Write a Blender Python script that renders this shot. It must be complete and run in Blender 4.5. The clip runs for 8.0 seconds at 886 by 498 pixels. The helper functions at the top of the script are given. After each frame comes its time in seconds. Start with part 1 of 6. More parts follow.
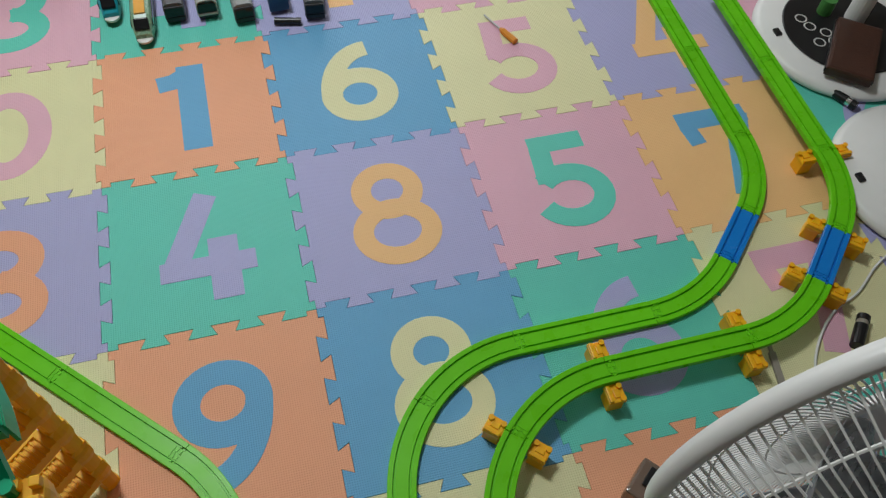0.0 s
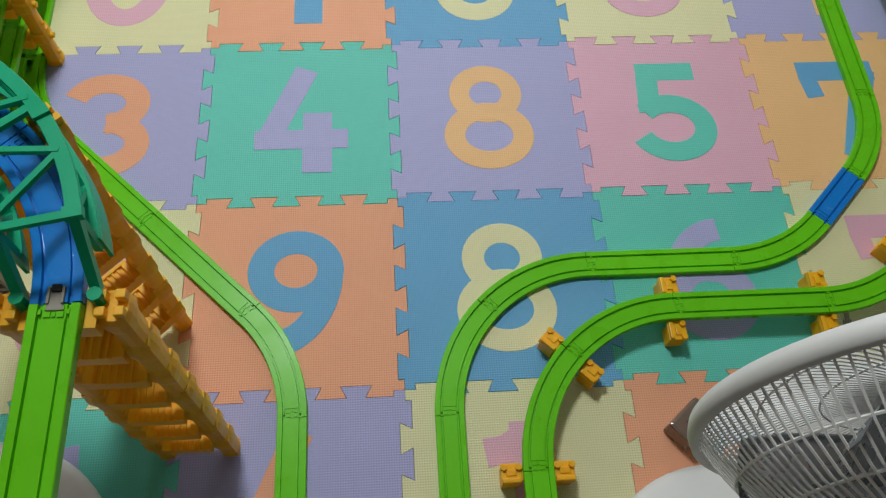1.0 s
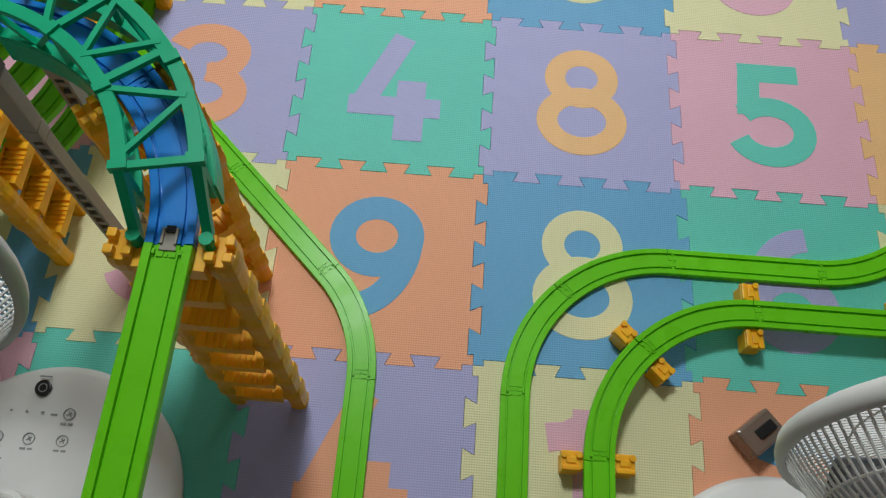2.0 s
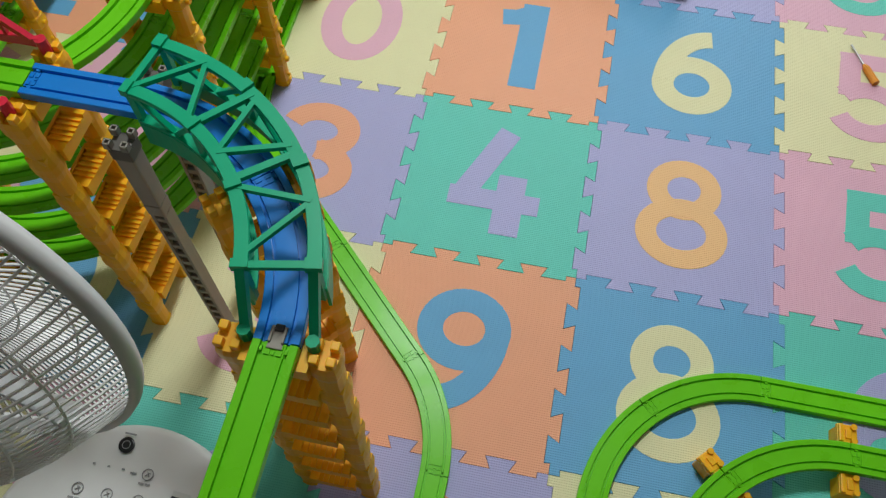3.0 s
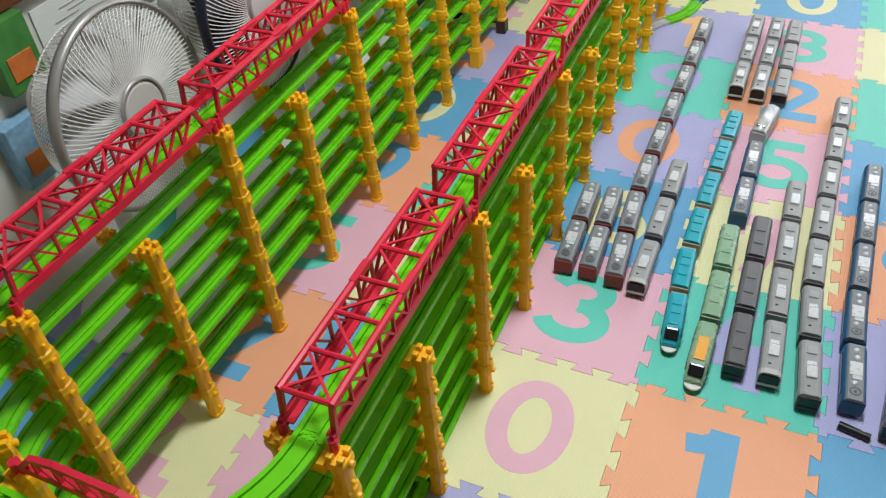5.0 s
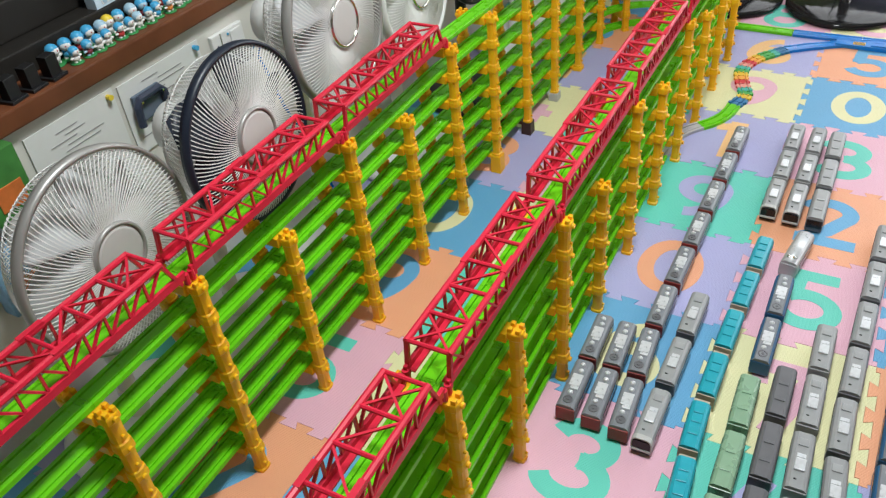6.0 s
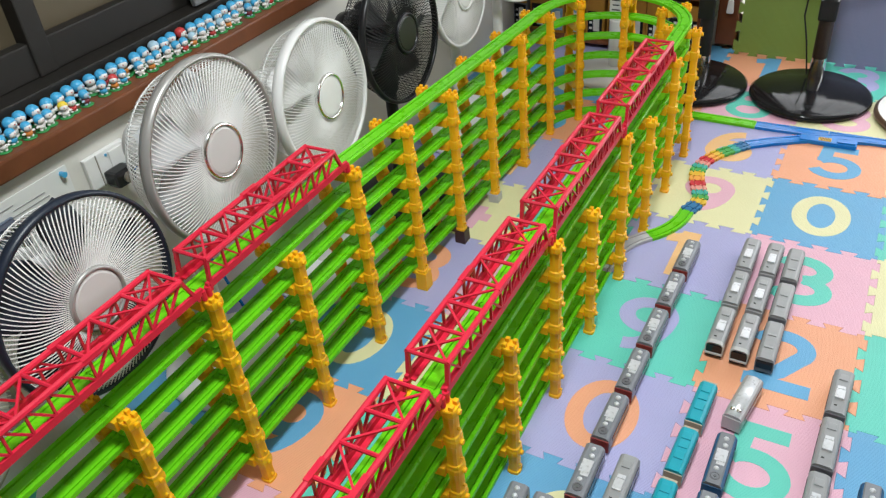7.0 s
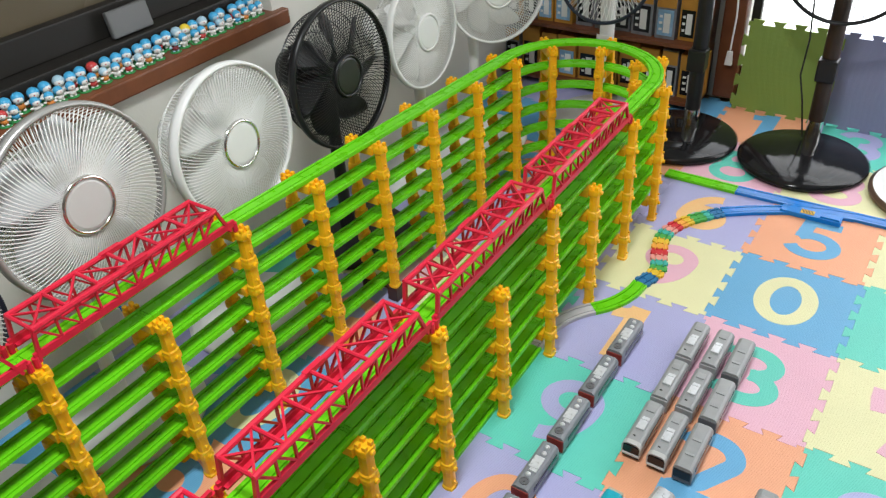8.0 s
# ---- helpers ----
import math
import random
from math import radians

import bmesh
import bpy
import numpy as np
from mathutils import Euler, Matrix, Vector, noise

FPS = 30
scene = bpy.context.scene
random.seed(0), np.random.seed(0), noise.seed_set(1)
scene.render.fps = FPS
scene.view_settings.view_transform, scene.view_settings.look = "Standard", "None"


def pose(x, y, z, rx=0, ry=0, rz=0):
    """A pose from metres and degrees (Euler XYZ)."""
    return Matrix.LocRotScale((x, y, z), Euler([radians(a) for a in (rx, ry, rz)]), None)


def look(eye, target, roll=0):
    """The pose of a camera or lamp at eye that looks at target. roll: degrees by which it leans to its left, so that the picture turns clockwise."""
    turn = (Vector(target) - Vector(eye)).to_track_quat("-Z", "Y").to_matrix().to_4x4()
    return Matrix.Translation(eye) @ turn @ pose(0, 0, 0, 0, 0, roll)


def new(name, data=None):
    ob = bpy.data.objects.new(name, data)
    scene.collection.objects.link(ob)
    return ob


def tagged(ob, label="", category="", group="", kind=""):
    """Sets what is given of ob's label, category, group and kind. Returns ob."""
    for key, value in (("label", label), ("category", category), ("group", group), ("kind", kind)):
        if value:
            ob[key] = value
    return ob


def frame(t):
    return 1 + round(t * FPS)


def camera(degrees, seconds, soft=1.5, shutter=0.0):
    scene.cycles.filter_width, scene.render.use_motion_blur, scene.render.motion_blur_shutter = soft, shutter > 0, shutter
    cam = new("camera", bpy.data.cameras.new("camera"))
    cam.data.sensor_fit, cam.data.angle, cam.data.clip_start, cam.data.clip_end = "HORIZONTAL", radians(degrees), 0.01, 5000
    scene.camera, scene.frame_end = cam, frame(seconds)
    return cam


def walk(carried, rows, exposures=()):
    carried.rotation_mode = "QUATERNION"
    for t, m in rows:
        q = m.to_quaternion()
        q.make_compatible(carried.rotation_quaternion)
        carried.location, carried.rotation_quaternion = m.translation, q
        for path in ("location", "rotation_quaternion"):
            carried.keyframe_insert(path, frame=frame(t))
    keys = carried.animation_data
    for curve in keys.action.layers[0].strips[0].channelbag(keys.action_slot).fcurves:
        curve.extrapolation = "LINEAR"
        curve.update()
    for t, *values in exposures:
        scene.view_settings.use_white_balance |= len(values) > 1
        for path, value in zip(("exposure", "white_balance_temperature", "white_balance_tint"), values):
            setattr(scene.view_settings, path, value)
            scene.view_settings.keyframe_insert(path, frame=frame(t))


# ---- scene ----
cam = camera(57.9, 8.0, soft=1.3)
PATH = [
    (0, (0.299, -0.593, 1.059), (0.635, 0.442, -0.618), 4.1),
    (0.5, (0.296, -0.605, 1.054), (0.498, 0.357, -0.687), 4.0),
    (1, (0.291, -0.62, 1.051), (0.415, 0.28, -0.731), 5.0),
    (1.2, (0.287, -0.624, 1.051), (0.388, 0.256, -0.742), 5.3),
    (2.3, (0.238, -0.614, 1.058), (0.183, 0.226, -0.756), 2.7),
    (2.5, (0.232, -0.606, 1.062), (0.14, 0.247, -0.745), 1.8),
    (3, (0.215, -0.582, 1.076), (0.017, 0.375, -0.669), 0.0),
    (3.5, (0.186, -0.546, 1.093), (-0.107, 0.535, -0.564), -0.5),
    (4, (0.128, -0.478, 1.106), (-0.264, 0.749, -0.424), -1.1),
    (4.5, (0.114, -0.447, 1.13), (-0.42, 0.866, -0.281), -3.3),
    (5, (0.108, -0.335, 1.151), (-0.563, 0.997, -0.182), -4.9),
    (5.2, (0.111, -0.259, 1.17), (-0.621, 1.065, -0.139), -5.8),
    (6.3, (0.154, -0.024, 1.245), (-0.677, 1.318, 0.017), -5.9),
    (6.5, (0.164, 0.072, 1.249), (-0.674, 1.422, 0.034), -6.0),
    (7, (0.183, 0.24, 1.273), (-0.659, 1.62, 0.097), -5.6),
    (7.5, (0.241, 0.364, 1.269), (-0.641, 1.738, 0.113), -5.5),
    (8, (0.347, 0.544, 1.274), (-0.604, 1.879, 0.128), -3.9),
]
walk(cam, [(t, look(eye, target, roll)) for t, eye, target, roll in PATH],
     exposures=[(0, -0.20), (1, -0.09), (2.5, -0.02), (4.0, 0.10), (5.0, 0.20), (6.5, 0.34), (8.0, 0.33)])

# ---- world and lights: an evening room lit by a ceiling lamp and a bright curtained window ----
world = bpy.data.worlds.new("room_world")
scene.world = world
world.use_nodes = True
world.node_tree.nodes["Background"].inputs[0].default_value = (0.8, 0.85, 1.0, 1)
world.node_tree.nodes["Background"].inputs[1].default_value = 0.05


def area_lamp(name, m, sx, sy, watts, colour, shape="RECTANGLE"):
    d = bpy.data.lights.new(name, "AREA")
    d.shape, d.size, d.size_y, d.energy, d.color = shape, sx, sy, watts, colour
    ob = new(name, d)
    ob.matrix_world = m
    return ob


LAMP = (-0.06, 0.85, 2.33)
area_lamp("ceiling_lamp_light", pose(LAMP[0], LAMP[1], LAMP[2]), 0.46, 0.46, 38, (0.93, 0.99, 1.0), "DISK")
area_lamp("curtain_light", look((0.55, 3.29, 0.95), (0.4, 1.5, 0.3)), 1.5, 1.0, 4, (0.95, 0.98, 1.0))

# ---- materials ----
def mat(name, colour, rough=0.4, metal=0.0, var=0.06, scale=30.0, bump=0.0, bscale=200.0, trans=0.0, emit=0.0, island=0.0, coat=0.0, sss=0.0, spec=0.35):
    m = bpy.data.materials.new(name)
    m.use_nodes = True
    nt = m.node_tree
    b = nt.nodes["Principled BSDF"]
    b.inputs["Roughness"].default_value = rough
    b.inputs["Metallic"].default_value = metal
    b.inputs["Transmission Weight"].default_value = trans
    b.inputs["Coat Weight"].default_value = coat
    b.inputs["Specular IOR Level"].default_value = spec
    tc = nt.nodes.new("ShaderNodeTexCoord")
    n1 = nt.nodes.new("ShaderNodeTexNoise")
    n1.inputs["Scale"].default_value, n1.inputs["Detail"].default_value = scale, 5
    n2 = nt.nodes.new("ShaderNodeTexNoise")
    n2.inputs["Scale"].default_value, n2.inputs["Detail"].default_value = scale * 0.12, 2
    nt.links.new(tc.outputs["Object"], n1.inputs["Vector"])
    nt.links.new(tc.outputs["Object"], n2.inputs["Vector"])
    add = nt.nodes.new("ShaderNodeMath")
    nt.links.new(n1.outputs["Fac"], add.inputs[0])
    nt.links.new(n2.outputs["Fac"], add.inputs[1])
    rng = nt.nodes.new("ShaderNodeMapRange")
    rng.inputs["From Min"].default_value, rng.inputs["From Max"].default_value = 0.6, 1.4
    rng.inputs["To Min"].default_value, rng.inputs["To Max"].default_value = 1 - var, 1 + var
    nt.links.new(add.outputs[0], rng.inputs["Value"])
    hsv = nt.nodes.new("ShaderNodeHueSaturation")
    hsv.inputs["Color"].default_value = (*colour, 1)
    last = rng.outputs[0]
    if island:
        info = nt.nodes.new("ShaderNodeObjectInfo")
        r2 = nt.nodes.new("ShaderNodeMapRange")
        r2.inputs["To Min"].default_value, r2.inputs["To Max"].default_value = 1 - island, 1 + island
        nt.links.new(info.outputs["Random"], r2.inputs["Value"])
        mul = nt.nodes.new("ShaderNodeMath")
        mul.operation = "MULTIPLY"
        nt.links.new(last, mul.inputs[0])
        nt.links.new(r2.outputs[0], mul.inputs[1])
        last = mul.outputs[0]
    nt.links.new(last, hsv.inputs["Value"])
    nt.links.new(hsv.outputs[0], b.inputs["Base Color"])
    rr = nt.nodes.new("ShaderNodeMapRange")
    rr.inputs["To Min"].default_value, rr.inputs["To Max"].default_value = max(rough - 0.08, 0.02), min(rough + 0.12, 1)
    nt.links.new(n1.outputs["Fac"], rr.inputs["Value"])
    nt.links.new(rr.outputs[0], b.inputs["Roughness"])
    if sss:
        b.inputs["Subsurface Weight"].default_value = sss
        b.inputs["Subsurface Radius"].default_value = (0.008, 0.004, 0.001)
        b.inputs["Subsurface Scale"].default_value = 1.0
    if emit:
        b.inputs["Emission Color"].default_value = (*colour, 1)
        b.inputs["Emission Strength"].default_value = emit
    if bump:
        n3 = nt.nodes.new("ShaderNodeTexNoise")
        n3.inputs["Scale"].default_value, n3.inputs["Detail"].default_value = bscale, 3
        nt.links.new(tc.outputs["Object"], n3.inputs["Vector"])
        bp = nt.nodes.new("ShaderNodeBump")
        bp.inputs["Strength"].default_value, bp.inputs["Distance"].default_value = bump, 0.002
        nt.links.new(n3.outputs["Fac"], bp.inputs["Height"])
        nt.links.new(bp.outputs[0], b.inputs["Normal"])
    return m


def foam(name, colour, ribs):
    """EVA foam with its pressed weave: fine ribs in both directions."""
    m = mat(name, colour, rough=0.47, var=0.05, scale=9, island=0.025)
    nt = m.node_tree
    b = nt.nodes["Principled BSDF"]
    b.inputs["Specular IOR Level"].default_value = 0.5
    tc = nt.nodes.new("ShaderNodeTexCoord")
    waves = []
    for axis, wavelength, amount in (("X", 0.0033, ribs), ("Y", 0.0033, 1.0)):
        w = nt.nodes.new("ShaderNodeTexWave")
        w.bands_direction = axis
        w.inputs["Scale"].default_value = 0.314 / wavelength
        w.inputs["Distortion"].default_value = 0.3
        nt.links.new(tc.outputs["Object"], w.inputs["Vector"])
        k = nt.nodes.new("ShaderNodeMath")
        k.operation = "MULTIPLY"
        k.inputs[1].default_value = amount
        nt.links.new(w.outputs["Fac"], k.inputs[0])
        waves.append(k)
    s = nt.nodes.new("ShaderNodeMath")
    nt.links.new(waves[0].outputs[0], s.inputs[0])
    nt.links.new(waves[1].outputs[0], s.inputs[1])
    bp = nt.nodes.new("ShaderNodeBump")
    bp.inputs["Strength"].default_value, bp.inputs["Distance"].default_value = 0.34, 0.0010
    nt.links.new(s.outputs[0], bp.inputs["Height"])
    nt.links.new(bp.outputs[0], b.inputs["Normal"])
    return m


FOAM = {
    "P": foam("foam_lilac", (0.385, 0.38, 0.63), 1.0),
    "G": foam("foam_mint", (0.105, 0.56, 0.45), 1.0),
    "O": foam("foam_orange", (0.80, 0.36, 0.20), 1.0),
    "B": foam("foam_blue", (0.115, 0.36, 0.60), 1.0),
    "Y": foam("foam_cream", (0.72, 0.69, 0.39), 1.0),
    "K": foam("foam_pink", (0.72, 0.40, 0.50), 1.0),
    "A": foam("foam_apricot", (0.83, 0.49, 0.21), 1.0),
}
GREEN = mat("green_plastic", (0.135, 0.56, 0.009), 0.27, var=0.06, island=0.05, spec=0.22)
YELLOW = mat("yellow_plastic", (0.90, 0.44, 0.010), 0.36, var=0.08, island=0.07, sss=0.45)
RED = mat("red_plastic", (0.62, 0.016, 0.045), 0.34, var=0.08, island=0.04)
BLUE = mat("blue_plastic", (0.006, 0.19, 0.60), 0.22, var=0.05)
TEAL = mat("teal_green_plastic", (0.0, 0.36, 0.175), 0.34, var=0.05, spec=0.22)
GREY = mat("grey_plastic", (0.28, 0.255, 0.21), 0.45, var=0.12)
GREY_DARK = mat("dark_grey_plastic", (0.10, 0.09, 0.075), 0.5)
PALE_GREY = mat("pale_grey_plastic", (0.45, 0.44, 0.46), 0.4)
BROWN_BLOCK = mat("dark_brown_plastic", (0.05, 0.022, 0.018), 0.4)
WHITE = mat("white_plastic", (0.72, 0.715, 0.70), 0.35, var=0.03)
WHITE_WIRE = mat("white_wire", (0.80, 0.79, 0.77), 0.4, var=0.02)
SILVER = mat("silver_plastic", (0.36, 0.35, 0.335), 0.36, metal=0.4, var=0.03)
HUB_GREY = mat("hub_grey", (0.52, 0.51, 0.49), 0.4, var=0.03)
CLEAR_BLADE = mat("translucent_blade", (0.72, 0.73, 0.74), 0.3, trans=0.25, var=0.03)
RING_PALE = mat("pale_ring_plastic", (0.60, 0.60, 0.59), 0.35, var=0.03)
SMOKE_BLADE = mat("smoky_blade", (0.50, 0.51, 0.54), 0.25, trans=0.6, var=0.03)
BLACK = mat("black_plastic", (0.012, 0.012, 0.013), 0.3, var=0.2)
NAVY = mat("navy_plastic", (0.012, 0.017, 0.03), 0.35, var=0.1)
DARK_GREEN_HUB = mat("dark_olive_cap", (0.012, 0.015, 0.010), 0.3)
GLOSS_BLACK = mat("gloss_black_plastic", (0.010, 0.010, 0.011), 0.09, var=0.2, spec=0.27)
CHROME = mat("chrome", (0.75, 0.74, 0.72), 0.12, metal=1.0, var=0.02)
BROWN_POLE = mat("dark_brown_pole", (0.035, 0.02, 0.013), 0.35)
CABLE = mat("cable_white", (0.7, 0.7, 0.68), 0.5)
TRAIN_GREY = mat("train_grey", (0.19, 0.20, 0.22), 0.36, var=0.10, scale=60, island=0.08)
TRAIN_ASH = mat("train_ash_grey", (0.29, 0.295, 0.30), 0.34, var=0.10, scale=60, island=0.08)
TRAIN_BEIGE = mat("train_beige", (0.42, 0.36, 0.27), 0.45)
TRAIN_DARK = mat("train_dark_grey", (0.12, 0.12, 0.13), 0.36, var=0.10, scale=60, island=0.08)
TRAIN_PALE = mat("train_pale_grey", (0.42, 0.42, 0.43), 0.32, metal=0.3, var=0.05)
TRAIN_TEAL = mat("train_teal", (0.015, 0.33, 0.42), 0.30, var=0.06, scale=60)
CAB_GREY = mat("cab_pale_grey", (0.46, 0.46, 0.45), 0.4)
SLATE_PLATE = mat("bracket_plate_slate", (0.12, 0.15, 0.20), 0.45)
BRACKET = mat("bracket_slate", (0.035, 0.045, 0.075), 0.4)
TRAIN_BLUE = mat("train_blue", (0.018, 0.10, 0.22), 0.4)
TRAIN_RED = mat("train_maroon", (0.24, 0.035, 0.03), 0.45)
TRAIN_GREEN = mat("train_clear_green", (0.32, 0.52, 0.35), 0.25, trans=0.3)
TRAIN_ORANGE = mat("train_orange_load", (0.75, 0.36, 0.06), 0.4)
ROOF_SILVER = mat("roof_unit_silver", (0.56, 0.57, 0.59), 0.28, metal=0.2, var=0.14, scale=140)
GLASS_BLACK = mat("black_window", (0.01, 0.01, 0.012), 0.12)
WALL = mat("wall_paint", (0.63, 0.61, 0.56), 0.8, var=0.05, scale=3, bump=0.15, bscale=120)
# darkened for the unseen south and east walls, to bounce less light
UNSEEN_WALL_DIM = mat("unseen_wall_low_bounce", (0.20, 0.17, 0.14), 0.8, var=0.05, scale=3, bump=0.15, bscale=120)
CEIL = mat("ceiling_paint", (0.72, 0.70, 0.66), 0.85, var=0.03, scale=2)
FLOORWOOD = mat("floor_boards", (0.22, 0.13, 0.07), 0.5, var=0.2, scale=6)
DARKWOOD = mat("dark_brown_wood", (0.155, 0.052, 0.022), 0.35, var=0.35, scale=14, bump=0.1, bscale=60)
FRAME_DARK = mat("dark_window_frame", (0.016, 0.014, 0.012), 0.5, var=0.15)
NIGHT_GLASS = mat("night_window", (0.10, 0.08, 0.05), 0.25, var=0.2, scale=2)
CURTAIN = mat("bright_curtain", (0.95, 0.97, 1.0), 0.9, var=0.04, scale=6, emit=2.4)
MAT_OLIVE = foam("foam_olive", (0.19, 0.28, 0.045), 0.5)
MAT_SLATE = foam("foam_slate", (0.23, 0.24, 0.39), 0.5)
FIG_BLUE = mat("figurine_blue", (0.06, 0.35, 0.60), 0.3)
FIG_WHITE = mat("figurine_white", (0.75, 0.73, 0.70), 0.35)
FIG_RED = mat("figurine_red", (0.50, 0.05, 0.05), 0.35)
FIG_ORANGE = mat("figurine_orange", (0.62, 0.22, 0.05), 0.35)
FIG_YELLOW = mat("figurine_yellow", (0.75, 0.55, 0.05), 0.35)
FIG_BASE = mat("figurine_base_green", (0.03, 0.22, 0.06), 0.45)
HAZARD = mat("hazard_yellow", (0.70, 0.45, 0.02), 0.45)
PHOTO_BLUE = mat("printed_blue", (0.22, 0.38, 0.55), 0.5, var=0.4, scale=60)
PACK_GREEN = mat("printed_green", (0.06, 0.22, 0.05), 0.4, var=0.3, scale=40)
PACK_ORANGE = mat("printed_orange", (0.60, 0.16, 0.04), 0.4, var=0.3, scale=40)
LEATHER = mat("brown_leather", (0.055, 0.022, 0.014), 0.35, var=0.2, scale=60, bump=0.3, bscale=300)
SMOKE = mat("clear_smoky_plastic", (0.30, 0.22, 0.17), 0.2, trans=0.5)
ORANGE_GRIP = mat("orange_grip", (0.70, 0.26, 0.02), 0.4)
STEEL = mat("steel", (0.5, 0.5, 0.5), 0.3, metal=1.0)
LINKS = {k: mat("link_" + k, c, 0.4) for k, c in (("blue", (0.02, 0.16, 0.36)), ("yellow", (0.75, 0.48, 0.03)), ("green", (0.06, 0.36, 0.07)), ("teal", (0.05, 0.42, 0.36)), ("pink", (0.75, 0.30, 0.25)), ("red", (0.60, 0.03, 0.04)), ("orange", (0.80, 0.36, 0.05)))}
PAPER_BLUE = mat("pale_blue_card", (0.52, 0.62, 0.70), 0.45)
PAPER = mat("paper", (0.68, 0.68, 0.66), 0.8, var=0.03)
PRINT_GREY = mat("grey_print", (0.30, 0.30, 0.30), 0.6)
INK = mat("ink", (0.05, 0.05, 0.06), 0.7)
CARD = mat("cardboard_gold", (0.42, 0.20, 0.03), 0.6, var=0.2)

# ---- builders ----
def finish(bm, name, material, smooth=False):
    me = bpy.data.meshes.new(name)
    bmesh.ops.recalc_face_normals(bm, faces=bm.faces)
    bm.to_mesh(me)
    bm.free()
    me.materials.append(material)
    if smooth:
        for p in me.polygons:
            p.use_smooth = True
    return me


def part(name, bm, material, parent, label="", smooth=False, m=None):
    me = bm if isinstance(bm, bpy.types.Mesh) else finish(bm, name, material, smooth)
    ob = new(name, me)
    ob.parent = parent
    if m is not None:
        ob.matrix_basis = m
    return tagged(ob, label)


def thing(name, label, category, group="", kind="", m=None):
    ob = new(name)
    ob.empty_display_size = 0.02
    if m is not None:
        ob.matrix_basis = m
    return tagged(ob, label, category, group, kind)


def solid(name, bm, material, label, category, group="", kind="", smooth=False, m=None):
    ob = new(name, finish(bm, name, material, smooth))
    if m is not None:
        ob.matrix_basis = m
    return tagged(ob, label, category, group, kind)


def box(bm, c, s, bevel=0.0, taper=1.0, rot=None):
    """A box at centre c with sizes s; taper narrows its top."""
    x, y, z = (v / 2 for v in s)
    co = [(-x, -y, -z), (x, -y, -z), (x, y, -z), (-x, y, -z), (-x * taper, -y * taper, z), (x * taper, -y * taper, z), (x * taper, y * taper, z), (-x * taper, y * taper, z)]
    r = rot.to_3x3() if rot is not None else Matrix.Identity(3)
    vs = [bm.verts.new(r @ Vector(p) + Vector(c)) for p in co]
    fs = [bm.faces.new([vs[i] for i in f]) for f in ((3, 2, 1, 0), (4, 5, 6, 7), (0, 1, 5, 4), (1, 2, 6, 5), (2, 3, 7, 6), (3, 0, 4, 7))]
    if bevel:
        es = {e for f in fs for e in f.edges}
        bmesh.ops.bevel(bm, geom=list(es), offset=bevel, segments=2, profile=0.6, affect="EDGES")


def rod(bm, a, b, r, seg=6, r2=None, caps=True):
    """A round bar from a to b."""
    a, b = Vector(a), Vector(b)
    q = (b - a).to_track_quat("Z", "Y")
    rings = []
    for p, rad in ((a, r), (b, r if r2 is None else r2)):
        rings.append([bm.verts.new(p + q @ Vector((rad * math.cos(2 * math.pi * i / seg), rad * math.sin(2 * math.pi * i / seg), 0))) for i in range(seg)])
    for i in range(seg):
        j = (i + 1) % seg
        bm.faces.new((rings[0][i], rings[0][j], rings[1][j], rings[1][i]))
    if caps:
        bm.faces.new(rings[0][::-1])
        bm.faces.new(rings[1])


def bar(bm, a, b, w, h, up=(0, 0, 1)):
    """A square bar from a to b, w wide and h high."""
    a, b = Vector(a), Vector(b)
    d = (b - a).normalized()
    side = d.cross(Vector(up))
    side = (side if side.length > 1e-4 else Vector((1, 0, 0))).normalized()
    top = side.cross(d)
    rings = [[bm.verts.new(p + side * sx * w / 2 + top * sz * h / 2) for sx, sz in ((-1, -1), (1, -1), (1, 1), (-1, 1))] for p in (a, b)]
    for i in range(4):
        j = (i + 1) % 4
        bm.faces.new((rings[0][i], rings[0][j], rings[1][j], rings[1][i]))
    bm.faces.new(rings[0][::-1])
    bm.faces.new(rings[1])


def sweep(bm, profile, path, closed=True, caps=True):
    """Sweeps a profile of (across, up) along a path of points, level across."""
    pts = [Vector(p) for p in path]
    rings = []
    for i, p in enumerate(pts):
        d = pts[min(i + 1, len(pts) - 1)] - pts[max(i - 1, 0)]
        side = Vector((d.y, -d.x, 0)).normalized()
        up = side.cross(d.normalized())
        rings.append([bm.verts.new(p + side * u + up * v) for u, v in profile])
    n = len(profile)
    for a, b in zip(rings, rings[1:]):
        for i in range(n if closed else n - 1):
            j = (i + 1) % n
            bm.faces.new((a[i], a[j], b[j], b[i]))
    if closed and caps:
        bm.faces.new(rings[0][::-1])
        bm.faces.new(rings[-1])


def tube(bm, pts, r, seg=6):
    prof = [(r * math.cos(2 * math.pi * i / seg), r * math.sin(2 * math.pi * i / seg)) for i in range(seg)]
    pts = [Vector(p) for p in pts]
    rings, ref = [], None
    for i, p in enumerate(pts):
        d = (pts[min(i + 1, len(pts) - 1)] - pts[max(i - 1, 0)]).normalized()
        if ref is None:
            ref = d.orthogonal().normalized()
        ref = (ref - d * ref.dot(d)).normalized()
        o = d.cross(ref)
        rings.append([bm.verts.new(p + ref * u + o * v) for u, v in prof])
    for a, b in zip(rings, rings[1:]):
        for i in range(seg):
            j = (i + 1) % seg
            bm.faces.new((a[i], a[j], b[j], b[i]))
    bm.faces.new(rings[0][::-1])
    bm.faces.new(rings[-1])


